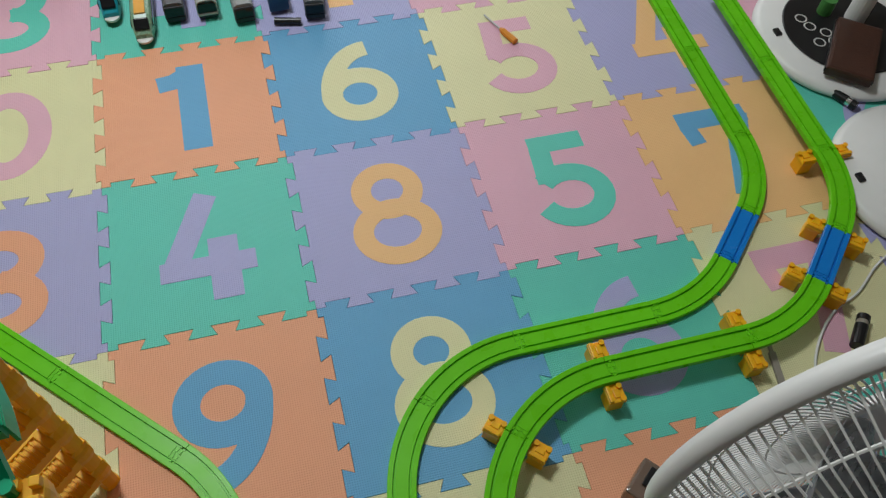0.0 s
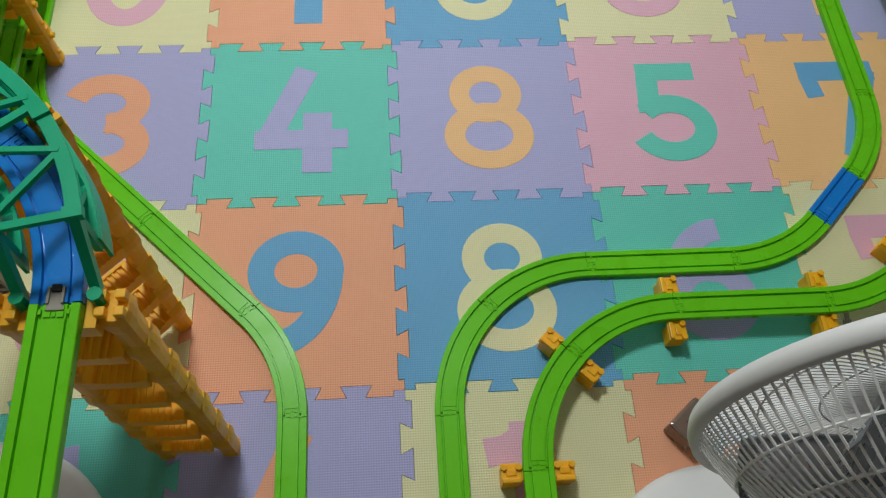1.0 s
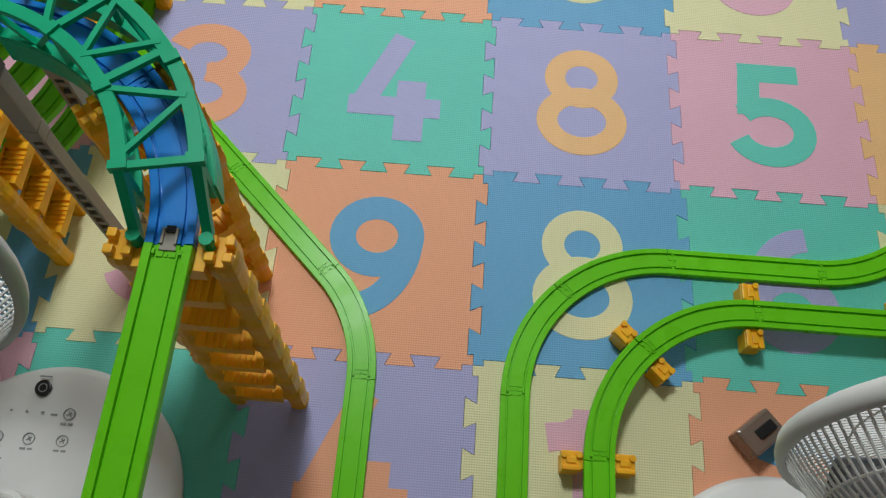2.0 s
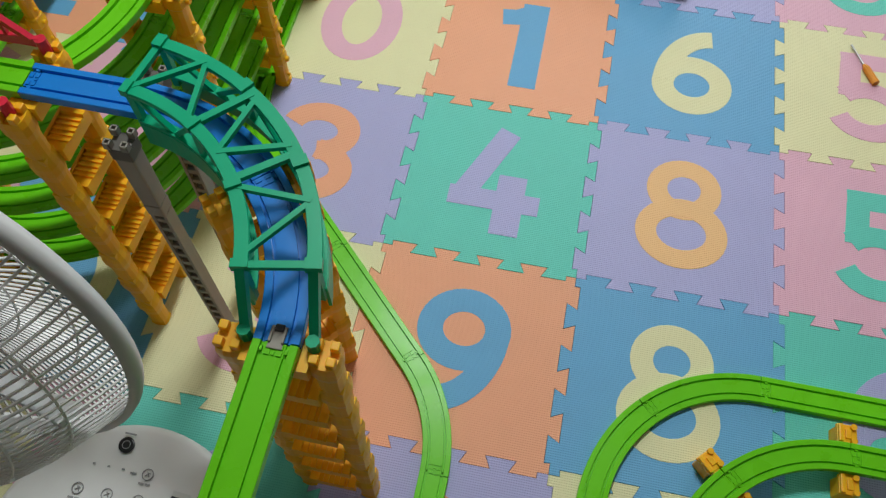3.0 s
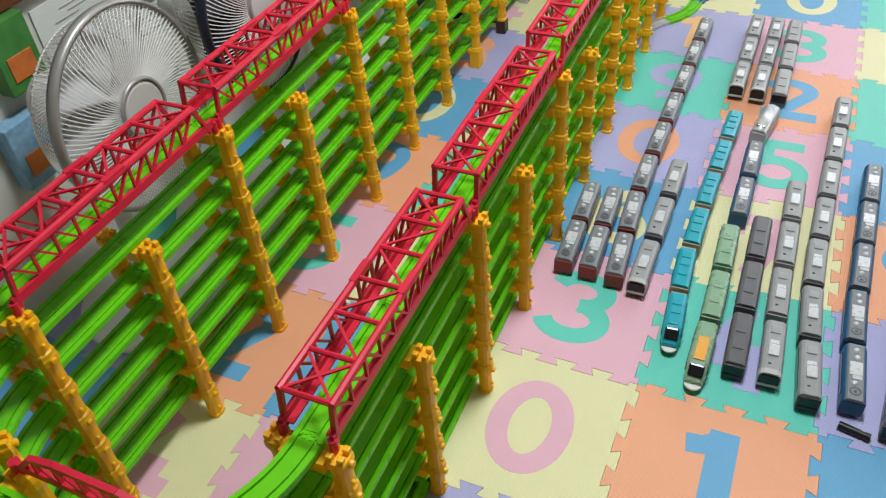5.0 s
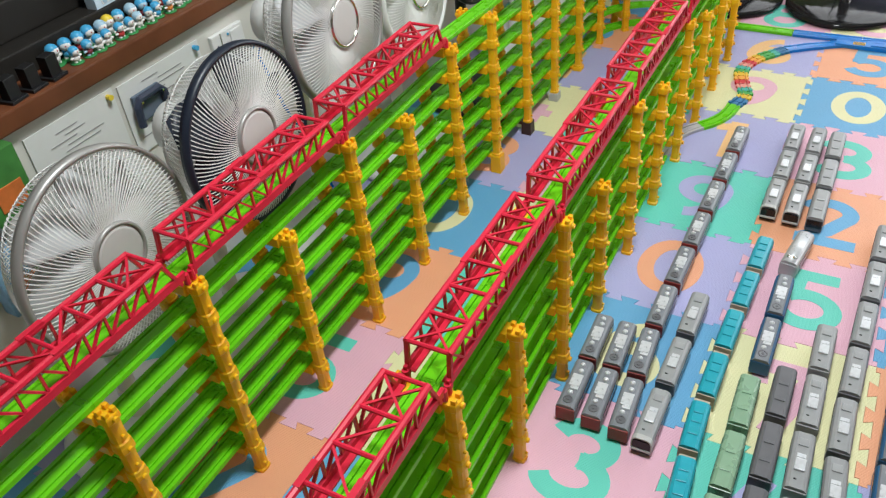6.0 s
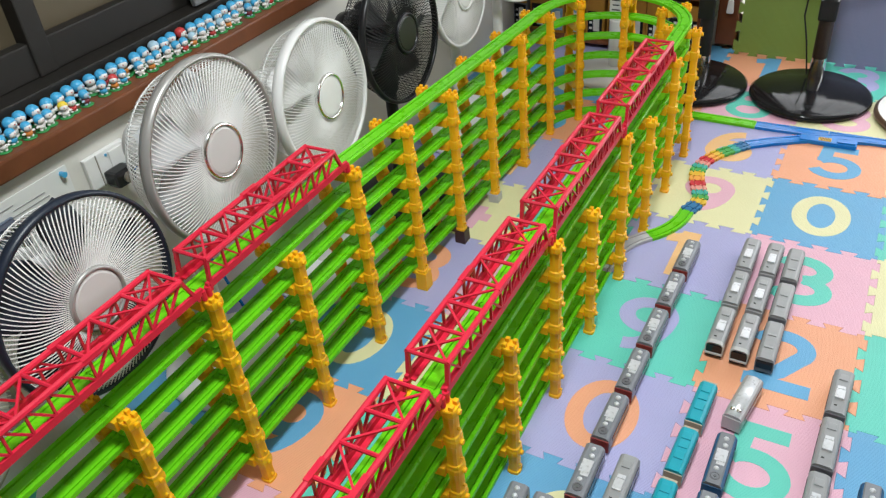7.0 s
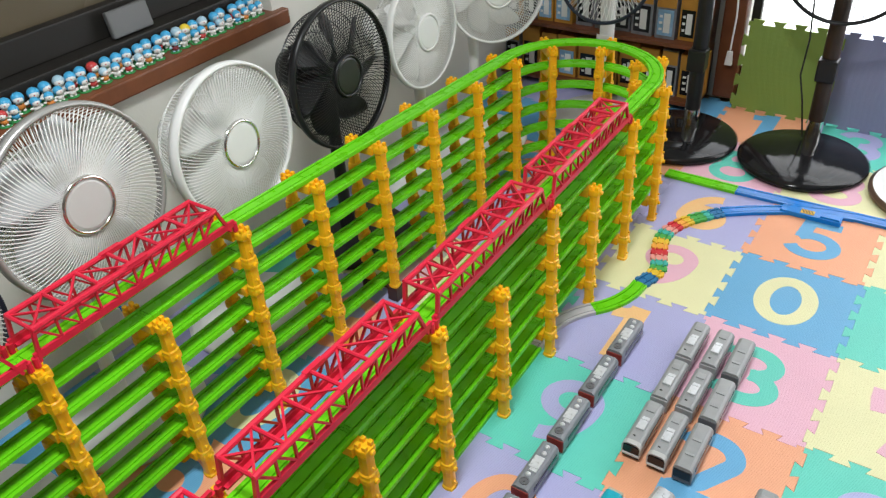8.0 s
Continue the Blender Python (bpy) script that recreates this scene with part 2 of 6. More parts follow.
def lathe(bm, prof, seg=48, centre=(0, 0, 0), axis=None):
    """Turns a profile of (radius, height) round the z axis."""
    c = Vector(centre)
    rings = []
    for r, z in prof:
        if r < 1e-6:
            rings.append([bm.verts.new(c + Vector((0, 0, z)))])
        else:
            rings.append([bm.verts.new(c + Vector((r * math.cos(2 * math.pi * i / seg), r * math.sin(2 * math.pi * i / seg), z))) for i in range(seg)])
    for a, b in zip(rings, rings[1:]):
        for i in range(seg):
            j = (i + 1) % seg
            if len(a) == 1 and len(b) > 1:
                bm.faces.new((a[0], b[j], b[i]))
            elif len(b) == 1 and len(a) > 1:
                bm.faces.new((a[i], a[j], b[0]))
            elif len(a) > 1:
                bm.faces.new((a[i], a[j], b[j], b[i]))


def text_mesh(body, height, width=None, bold=0.0, thick=0.001, bevel=0.0004):
    """Flat letters in the built-in font, centred, scaled to a height (and width)."""
    cu = bpy.data.curves.new("lettering", "FONT")
    cu.body, cu.align_x, cu.align_y, cu.size, cu.offset, cu.resolution_u = body, "CENTER", "CENTER", 1.0, bold, 5
    cu.extrude = 0.02
    ob = bpy.data.objects.new("lettering", cu)
    scene.collection.objects.link(ob)
    dg = bpy.context.evaluated_depsgraph_get()
    me = bpy.data.meshes.new_from_object(ob.evaluated_get(dg))
    bpy.data.objects.remove(ob)
    me.materials.clear()
    co = np.array([v.co[:] for v in me.vertices])
    lo, hi = co.min(0), co.max(0)
    sy = height / (hi[1] - lo[1])
    sx = sy if width is None else width / (hi[0] - lo[0])
    for v in me.vertices:
        v.co = ((v.co.x - (lo[0] + hi[0]) / 2) * sx, (v.co.y - (lo[1] + hi[1]) / 2) * sy, thick if v.co.z > 0 else -thick)
    return me

# ---- the room ----
XW, YB, YN, XE, HT = -1.160, 3.346, -1.9, 2.3, 2.4


def slab(name, lo, hi, material, label, category="wall"):
    bm = bmesh.new()
    box(bm, [(a + b) / 2 for a, b in zip(lo, hi)], [b - a for a, b in zip(lo, hi)])
    return solid(name, bm, material, label, category, kind="structure")


slab("floor", (XW - 0.18, YN - 0.1, -0.1), (XE + 0.1, YB + 0.1, -0.013), FLOORWOOD, "wooden floor under the foam play mats", "floor")
slab("ceiling", (XW - 0.18, YN - 0.1, HT), (XE + 0.1, YB + 0.1, HT + 0.1), CEIL, "plain white painted ceiling", "ceiling")
# unseen south and east walls, added dark so the near right gets less fill
slab("wall_south", (XW - 0.18, YN - 0.1, -0.013), (XE + 0.1, YN, HT), UNSEEN_WALL_DIM, "unseen added wall behind the play area, dark to cut bounce light")
slab("wall_east", (XE, YN, -0.013), (XE + 0.1, YB, HT), UNSEEN_WALL_DIM, "unseen added side wall, dark to cut bounce light")
# west wall with a long dark window above a brown wooden sill
SILL = 0.622
WIN_Y0, WIN_Y1, WIN_TOP = -0.6, 1.98, 1.75
slab("wall_west", (XW - 0.18, YN, -0.013), (XW, YB, SILL - 0.040), WALL, "off-white painted wall below a dark window")
slab("wall_west_far", (XW - 0.18, WIN_Y1, SILL - 0.040), (XW, YB, HT), WALL, "off-white painted wall beside the dark window")
slab("wall_west_near", (XW - 0.18, YN, SILL - 0.040), (XW, WIN_Y0, HT), WALL, "off-white painted wall beside the dark window")
slab("wall_west_over", (XW - 0.18, WIN_Y0, WIN_TOP), (XW, WIN_Y1, HT), WALL, "off-white painted wall over the dark window")
# north wall, with the bright curtained window to the right of a wooden post
slab("wall_north", (XW - 0.18, YB, -0.013), (-0.30, YB + 0.1, HT), WALL, "pale painted end wall behind shelves")
slab("wall_north_low", (-0.30, YB, -0.013), (XE, YB + 0.1, 0.12), WALL, "pale wall under the bright window")
slab("wall_north_over", (-0.30, YB, 1.8), (XE, YB + 0.1, HT), WALL, "pale wall over the bright window")
bm = bmesh.new()
box(bm, (XW - 0.079, (WIN_Y0 + WIN_Y1) / 2 + 0.01, SILL - 0.020), (0.198, WIN_Y1 - WIN_Y0 + 0.06, 0.040), 0.005)
solid("window_sill", bm, DARKWOOD, "long glossy reddish-brown wooden window sill with a worn edge", "window sill", kind="structure")
win = thing("window_1", "dark-framed sliding window, black outside at night", "window", kind="structure")
bm = bmesh.new()
MID = (WIN_Y0 + WIN_Y1) / 2
box(bm, (XW - 0.115, MID, SILL + 0.025), (0.110, WIN_Y1 - WIN_Y0, 0.05), 0.004)
box(bm, (XW - 0.105, MID, WIN_TOP - 0.03), (0.090, WIN_Y1 - WIN_Y0, 0.06), 0.004)
for y in (WIN_Y0 + 0.02, 1.175, WIN_Y1 - 0.02):
    box(bm, (XW - 0.130, y, (SILL + WIN_TOP) / 2), (0.05, 0.045, WIN_TOP - SILL - 0.1), 0.004)
box(bm, (XW - 0.125, MID, SILL + 0.085), (0.03, WIN_Y1 - WIN_Y0, 0.07), 0.004)
part("window_frame", bm, FRAME_DARK, win)
for y0, y1 in ((WIN_Y0, 1.17), (1.18, WIN_Y1)):
    bm = bmesh.new()
    box(bm, (XW - 0.145, (y0 + y1) / 2, (SILL + WIN_TOP) / 2), (0.006, y1 - y0, WIN_TOP - SILL))
    part("pane", bm, NIGHT_GLASS, win)
# bright curtain in the north window
bm = bmesh.new()
n = 180
for k in range(n + 1):
    x = -0.28 + (XE + 0.26) * k / n
    y = YB + 0.045 + 0.012 * math.sin(k * 0.55) + 0.005 * math.sin(k * 1.7)
    bm.verts.new((x, y, 0.12))
    bm.verts.new((x, y, 1.8))
bm.verts.ensure_lookup_table()
for k in range(n):
    bm.faces.new([bm.verts[i] for i in (2 * k, 2 * k + 2, 2 * k + 3, 2 * k + 1)])
solid("curtain", bm, CURTAIN, "bright white curtain glowing with light in the end window", "curtain", kind="structure", smooth=True)
bm = bmesh.new()
box(bm, (-0.335, YB - 0.03, HT / 2), (0.075, 0.06, HT - 0.03), 0.006)
solid("wooden_post", bm, DARKWOOD, "dark brown wooden post at the edge of the window", "post", kind="structure")
bm = bmesh.new()
box(bm, (-0.272, YB - 0.012, 0.95), (0.03, 0.024, 1.9), 0.003)
solid("window_jamb", bm, FRAME_DARK, "dark window jamb beside the bright curtain", "window frame", kind="structure")
# ceiling lamp
lamp = thing("ceiling_lamp", "round white ceiling lamp, lit", "lamp", m=pose(LAMP[0], LAMP[1], HT))
bm = bmesh.new()
lathe(bm, [(0, 0), (0.31, 0), (0.31, -0.02), (0.29, -0.035), (0, -0.035)], 40)
part("housing", bm, WHITE, lamp)

# ---- foam play mats ----
T = 0.3


def edge_line(n=8, flat=0.015, d=0.0165, lean=0.0042):
    step, pts = (T - 2 * flat) / n, [(0.0, 0.0), (flat, 0.0)]
    level = 0.0
    for i in range(n):
        s, e = flat + i * step, flat + (i + 1) * step
        nxt = d / 2 if i % 2 == 0 else -d / 2
        k = 1 if nxt > 0 else -1
        if level == 0.0:
            pts.append((s - 0.001, nxt))
        else:
            pts[-1] = (s + lean, level)
            pts.append((s - lean, nxt))
        pts.append((e, nxt))
        level = nxt
    pts.append((T - flat, 0.0))
    return pts


def tile_mesh():
    e = edge_line()
    ring = [(x, y) for x, y in e]
    ring += [(T - y, x) for x, y in e]
    ring.append((T, T))
    ring += [(x, T + y) for x, y in reversed(e[1:])]
    ring.append((0.0, T))
    ring += [(-y, x) for x, y in reversed(e[1:])]
    out = []
    for p in ring:
        if not out or (abs(p[0] - out[-1][0]) + abs(p[1] - out[-1][1])) > 1e-6:
            out.append(p)
    if abs(out[0][0] - out[-1][0]) + abs(out[0][1] - out[-1][1]) < 1e-6:
        out.pop()
    n = len(out)

    def inset(a):
        res = []
        for i in range(n):
            p0, p1, p2 = (Vector(out[(i + k) % n]) for k in (-1, 0, 1))
            d1, d2 = (p1 - p0).normalized(), (p2 - p1).normalized()
            n1, n2 = Vector((-d1.y, d1.x)), Vector((-d2.y, d2.x))
            m = (n1 + n2)
            m = m.normalized() / max(0.45, math.sqrt(max((1 + n1.dot(n2)) / 2, 0.05)))
            res.append(p1 + m * a - Vector((T / 2, T / 2)))
        return res
    bm = bmesh.new()
    rings = [[bm.verts.new((p.x, p.y, z)) for p in inset(a)] for a, z in ((0.0005, 0.0), (0.0002, -0.0004), (0.0001, -0.012))]
    bm.faces.new(rings[0])
    for a, b in zip(rings, rings[1:]):
        for i in range(n):
            j = (i + 1) % n
            bm.faces.new((a[i], b[i], b[j], a[j]))
    bm.normal_update()
    bmesh.ops.triangulate(bm, faces=[f for f in bm.faces if len(f.verts) > 4], ngon_method="EAR_CLIP")
    return bm


TILES = {
    # column, row: foam, inlay, character
    (-1, 0): "PO3", (0, 0): "GP4", (1, 0): "PA8", (2, 0): "KG5", (3, 0): "AB7",
    (-1, 1): "YK0", (0, 1): "OB1", (1, 1): "BY6", (2, 1): "YK5", (3, 1): "PA4",
    (-1, -1): "YK3", (0, -1): "OB9", (1, -1): "BY8", (2, -1): "GP6", (3, -1): "YK7",
    (-1, -2): "GP6", (0, -2): "PO4", (1, -2): "YK1", (2, -2): "OB2",
    (-1, 2): "KG3", (0, 2): "GP4", (1, 2): "PA1", (2, 2): "KG8", (3, 2): "GP3", (4, 0): "GP6", (4, 1): "KG2",
    (-1, 3): "BY6", (0, 3): "YK7", (1, 3): "OB9",
    (-1, 4): "PO0", (0, 4): "KG5", (1, 4): "BY1",
    (-1, 5): "GP9", (0, 5): "OB2", (1, 5): "GP2",
    (-1, 6): "PA1", (0, 6): "KG3", (1, 6): "YK7",
    (-1, 7): "YK9", (0, 7): "BY0", (1, 7): "GP6",
    (-1, 8): "PA6", (0, 8): "OB5", (1, 8): "YK2",
    (-1, 9): "KG8", (0, 9): "YK3", (-1, 10): "OB1", (0, 10): "GP3",
    (-3, 0): "YK4", (-3, 1): "OB2", (-3, 2): "KG5", (-3, 3): "OB9", (-3, 4): "BY0", (-3, 5): "PO3", (-3, 6): "YK4", (-3, 7): "PA1", (-3, 8): "OB6", (-3, 9): "BY8", (-3, 10): "P",
    (-2, -2): "KY3", (-2, -1): "BY0", (-2, 0): "K", (-2, 1): "B", (-2, 2): "Y", (-2, 3): "G", (-2, 4): "Y", (-2, 5): "K", (-2, 6): "G", (-2, 7): "P", (-2, 8): "P", (-2, 9): "O",
    (-3, -1): "K", (3, -2): "GP3", (4, -1): "PO7", (2, 3): "B", (2, 4): "G", (2, 5): "K", (1, 9): "KG2", (1, 10): "B",
}
def arc(cx, cy, rx, ry, a0, a1, n=22):
    return [(cx + rx * math.cos(radians(a0 + (a1 - a0) * i / n)), cy + ry * math.sin(radians(a0 + (a1 - a0) * i / n))) for i in range(n + 1)]


SIX = [(arc(0, -0.17, 0.25, 0.23, 0, 360, 32), 0.19), (arc(0.17, -0.17, 0.415, 0.56, 92, 178), 0.19)]
STROKES = {
    "0": [(arc(0, 0, 0.27, 0.40, 0, 360, 36), 0.19)],
    "1": [([(0.05, 0.5), (0.05, -0.5)], 0.24), ([(-0.24, 0.30), (-0.10, 0.32), (0.03, 0.40)], 0.19)],
    "2": [(arc(-0.02, 0.2, 0.25, 0.2, 170, -35) + [(0.0, -0.2), (-0.24, -0.38)], 0.19), ([(-0.33, -0.405), (0.34, -0.405)], 0.19)],
    "3": [(arc(-0.03, 0.2, 0.25, 0.2, 165, -85), 0.19), (arc(-0.03, -0.19, 0.28, 0.21, 85, -165), 0.19)],
    "4": [([(0.05, 0.5), (-0.25, -0.20)], 0.19), ([(-0.35, -0.19), (0.38, -0.19)], 0.18), ([(0.14, 0.06), (0.14, -0.5)], 0.23)],
    "5": [([(-0.22, 0.40), (0.27, 0.40)], 0.18), ([(-0.135, 0.36), (-0.165, -0.02)], 0.18), (arc(-0.005, -0.165, 0.275, 0.235, 138, -158), 0.18)],
    "6": SIX,
    "7": [([(-0.33, 0.37), (0.33, 0.37)], 0.2), ([(-0.26, 0.32), (-0.23, 0.10)], 0.15), ([(0.25, 0.38), (-0.06, -0.5)], 0.2)],
    "8": [(arc(0, 0.215, 0.215, 0.205, 0, 360, 32), 0.165), (arc(0, -0.195, 0.275, 0.235, 0, 360, 34), 0.165)],
    "9": [([(-x, -y) for x, y in line], w) for line, w in SIX],
}


def digit_mesh(ch, size=0.2):
    bm = bmesh.new()
    for i, (line, w) in enumerate(STROKES[ch]):
        z, hw = 0.0004 + 0.0002 * i, w * size / 2
        prof = [(hw, -0.001), (hw, z - 0.0003), (hw - 0.0008, z), (-hw + 0.0008, z), (-hw, z - 0.0003), (-hw, -0.001)]
        ring = abs(line[0][0] - line[-1][0]) + abs(line[0][1] - line[-1][1]) < 1e-6
        pts = [(x * size, y * size, 0) for x, y in line]
        if ring:
            pts = pts + [pts[1]]
            pts[0], pts[-1] = pts[0], pts[1]
            pts = pts[:-1]
            # overlap the ends so that the ring closes
            c = [Vector(p) for p in pts]
            rings = []
            n = len(c) - 1
            for k in range(n):
                d = c[(k + 1) % n] - c[(k - 1) % n]
                side = Vector((d.y, -d.x, 0)).normalized()
                rings.append([bm.verts.new(c[k] + side * u + Vector((0, 0, v))) for u, v in prof])
            for k in range(n):
                a, b = rings[k], rings[(k + 1) % n]
                for j in range(len(prof) - 1):
                    bm.faces.new((a[j], a[j + 1], b[j + 1], b[j]))
        else:
            sweep(bm, prof, pts)
    return bm


floor_mat = thing("foam_floor_mat", "pastel foam puzzle mat of interlocking number tiles", "play mat", kind="structure")
TILE_ME = {}
DIGIT_ME = {}
src = finish(tile_mesh(), "foam_tile", FOAM["P"])
for c in range(-4, 7):
    for r in range(-6, 11):
        spec = TILES.get((c, r), "POGKBY"[(c * 5 + r * 2 + 60) % 6])
        if spec[0] not in TILE_ME:
            TILE_ME[spec[0]] = src.copy()
            TILE_ME[spec[0]].materials[0] = FOAM[spec[0]]
        tile = part("foam_tile", TILE_ME[spec[0]], None, floor_mat, m=pose(T * (c + 0.5), T * (r + 0.5), 0.0003 * math.sin(c * 3.1 + r * 1.7)))
        if len(spec) == 3:
            key = spec[1:]
            if key not in DIGIT_ME:
                DIGIT_ME[key] = finish(digit_mesh(key[1]), "number_inlay", FOAM[key[0]])
            part("number_inlay", DIGIT_ME[key], None, tile)

# ---- toy railway ----
RAIL = [(0.0195, 0.0), (0.0195, 0.0088), (0.0188, 0.0096), (0.0124, 0.0096), (0.0120, 0.0056), (0.0094, 0.0056), (0.0090, 0.0088),
        (-0.0090, 0.0088), (-0.0094, 0.0056), (-0.0120, 0.0056), (-0.0124, 0.0096), (-0.0188, 0.0096), (-0.0195, 0.0088), (-0.0195, 0.0)]
RAIL_SEAT = [(u, 0.0078 if abs(u) < 0.0092 else v) for u, v in RAIL]
S, R, H = 0.2160, 0.2145, 0.0660


def joint(bm, p, d):
    """The clip where two rails lock: a small tongue between two ridges."""
    d = Vector((d[0], d[1], 0)).normalized()
    rot = Matrix.Rotation(math.atan2(d.y, d.x), 4, "Z")
    for u, v, su, sv in ((0.0035, 0.0046, 0.0040, 0.0054), (0.0035, -0.0046, 0.0040, 0.0054), (0.0092, 0.0050, 0.0044, 0.0050), (0.0092, -0.0050, 0.0044, 0.0050), (0.0098, 0.0, 0.0030, 0.0026)):
        box(bm, Vector(p) + rot.to_3x3() @ Vector((u, v, 0.0071)), (su, sv, 0.0036), rot=rot)
    for s in (-1, 1):
        box(bm, Vector(p) + rot.to_3x3() @ Vector((0.0070, s * 0.0107, 0.0075)), (0.0040, 0.0022, 0.0030), rot=rot)


def rail_piece(parent, name, path, material=GREEN, ends=True):
    bm = bmesh.new()
    # a hair's gap at each end so that pieces stay apart
    a, b = Vector(path[0]), Vector(path[1])
    y, z = Vector(path[-2]), Vector(path[-1])
    path = [a + (b - a).normalized() * 0.0003] + [Vector(p) for p in path[1:-1]] + [z - (z - y).normalized() * 0.0003]
    if ends:
        mid = path[0] + (b - a).normalized() * 0.0125
        sweep(bm, RAIL_SEAT, [path[0], mid])
        sweep(bm, RAIL, [mid] + path[1:])
        joint(bm, a, b - a)
    else:
        sweep(bm, RAIL, path)
    return part(name, bm, material, parent)


class Pen:
    """Lays rails end to end from a place and a heading (degrees from +x)."""

    def __init__(self, parent, x, y, z, heading):
        self.parent, self.p, self.h = parent, Vector((x, y, z)), heading

    def straight(self, length=S, dz=0.0, material=GREEN, name="straight_rail"):
        d = Vector((math.cos(radians(self.h)), math.sin(radians(self.h)), 0))
        q = self.p + d * length + Vector((0, 0, dz))
        rail_piece(self.parent, name, [self.p.lerp(q, k / 4) for k in range(5)], material)
        self.p = q
        return self

    def curve(self, angle=45.0, radius=R, dz=0.0, material=GREEN, name="curved_rail"):
        s = 1 if angle > 0 else -1
        h = radians(self.h)
        c = self.p + Vector((-math.sin(h), math.cos(h), 0)) * radius * s
        n = max(6, int(abs(angle) / 4))
        pts = []
        for k in range(n + 1):
            a = h - s * math.pi / 2 + radians(angle) * k / n
            pts.append(Vector((c.x + radius * math.cos(a), c.y + radius * math.sin(a), self.p.z + dz * k / n)))
        rail_piece(self.parent, name, pts, material)
        self.p, self.h = pts[-1], self.h + angle
        return self


# frame of the spiral: u across, v along, turned a little against the mats
TURNED = 0.55
SP = pose(-0.2450, 0.066, 0, 0, 0, TURNED)
UR, UL = -0.040, -0.475
DC = UR - UL


def spiral_rail(k):
    """One turn of the spiral from the right leg at level k up to the left leg at level k + 1."""
    t = thing("spiral_track", "bright green plastic toy rails, one long turn of a stacked spiral", "toy rail", "turns of the rail spiral")
    z = k * H
    pen = Pen(t, *(SP @ Vector((UR, 0, 0)))[:2], z, 90 + TURNED)
    if k == 0:
        # ground level: the right leg runs out to the side, the far bend starts from the points
        for i in range(8):
            pen.straight()
        pen = Pen(t, *(SP @ Vector((UR - DC / 2, 11 * S + DC / 2, 0)))[:2], 0, 180 + TURNED)
        pen.curve(45, DC / 2).curve(45, DC / 2)
    else:
        for i in range(11):
            pen.straight()
        for i in range(4):
            pen.curve(45, DC / 2)
    for i in range(5):
        pen.straight(dz=H / 5)
    for i in range(6):
        pen.straight()
    if k < 6:
        for i in range(4):
            pen.curve(45, DC / 2)
    return pen


for k in range(7):
    end = spiral_rail(k)
TOP_END = end

# ---- piers ----
def post_mesh(h, plain=False):
    """One leg of a pier: a rounded shaft with a flared cup, studs on top and a boss on its outer side."""
    bm = bmesh.new()
    n = 12
    rings = []
    if plain:
        levels = ((0.0, 0.0128, 0.0140), (h * 0.10, 0.0112, 0.0125), (h * 0.52, 0.0116, 0.0130), (h * 0.70, 0.0140, 0.0155), (h * 0.88, 0.0142, 0.0158), (h - 0.003, 0.0134, 0.0148), (h, 0.0128, 0.0140))
    else:
        levels = ((0.0, 0.0140, 0.0145), (0.006, 0.0140, 0.0145), (0.008, 0.0112, 0.0122), (h * 0.55, 0.0108, 0.0118), (h * 0.74, 0.0118, 0.0128), (h * 0.80, 0.0150, 0.0155), (h - 0.003, 0.0150, 0.0155), (h, 0.0140, 0.0145))
    for z, w, d in levels:
        ring = []
        for i in range(n):
            a = 2 * math.pi * (i + 0.5) / n
            c, s_ = math.cos(a), math.sin(a)
            k = 1 / max(abs(c) ** 4 + abs(s_) ** 4, 1e-6) ** 0.25
            ring.append(bm.verts.new((w * c * k * 0.93, d * s_ * k * 0.93, z)))
        rings.append(ring)
    for a, b in zip(rings, rings[1:]):
        for i in range(n):
            j = (i + 1) % n
            bm.faces.new((a[i], a[j], b[j], b[i]))
    bm.faces.new(rings[0][::-1])
    bm.faces.new(rings[-1])
    for dx, dy in ((-0.0072, -0.0072), (0.0072, -0.0072), (0.0072, 0.0072), (-0.0072, 0.0072)):
        box(bm, (dx, dy, h + 0.0035), (0.0078, 0.0078, 0.009), 0.001)
    if plain:
        return finish(bm, "post", YELLOW)
    rod(bm, (0.008, 0, h * 0.88), (0.0185, 0, h * 0.88), 0.0062, 10, 0.0045)
    rod(bm, (0.008, 0, h * 0.30), (0.0150, 0, h * 0.30), 0.0035, 8, 0.0025)
    return finish(bm, "post", YELLOW)


def beam_mesh(h, w=0.040):
    """The cross beam of a pier: one moulded comb, thick at both ends, ribbed where the rail sits."""
    bm = bmesh.new()
    e, top, low, seat = w - 0.011, h - 0.0005, h - 0.0190, h - 0.0048
    line = [(e, low), (e, top), (0.0200, top), (0.0185, seat)]
    for i in range(5):
        x = 0.0136 - i * 0.0068
        line += [(x + 0.0014, seat), (x + 0.0012, h - 0.0025), (x - 0.0012, h - 0.0025), (x - 0.0014, seat)]
    line += [(-0.0185, seat), (-0.0200, top), (-e, top), (-e, low)]
    ends = [[bm.verts.new((x, y, z)) for x, z in line] for y in (-0.0175, 0.0085)]
    n = len(line)
    for i in range(n):
        j = (i + 1) % n
        bm.faces.new((ends[0][i], ends[0][j], ends[1][j], ends[1][i]))
    caps = [bm.faces.new(ends[0]), bm.faces.new(ends[1][::-1])]
    bmesh.ops.triangulate(bm, faces=caps, ngon_method="EAR_CLIP")
    return finish(bm, "pier_block", YELLOW)


def web_mesh(h, w=0.040, deep=0.024):
    """The upright plate behind the comb of a pier."""
    bm = bmesh.new()
    box(bm, (0, 0.0107, h - 0.0015 - deep / 2), (2 * w - 0.024, 0.004, deep), 0.0006)
    return finish(bm, "web_plate", YELLOW)


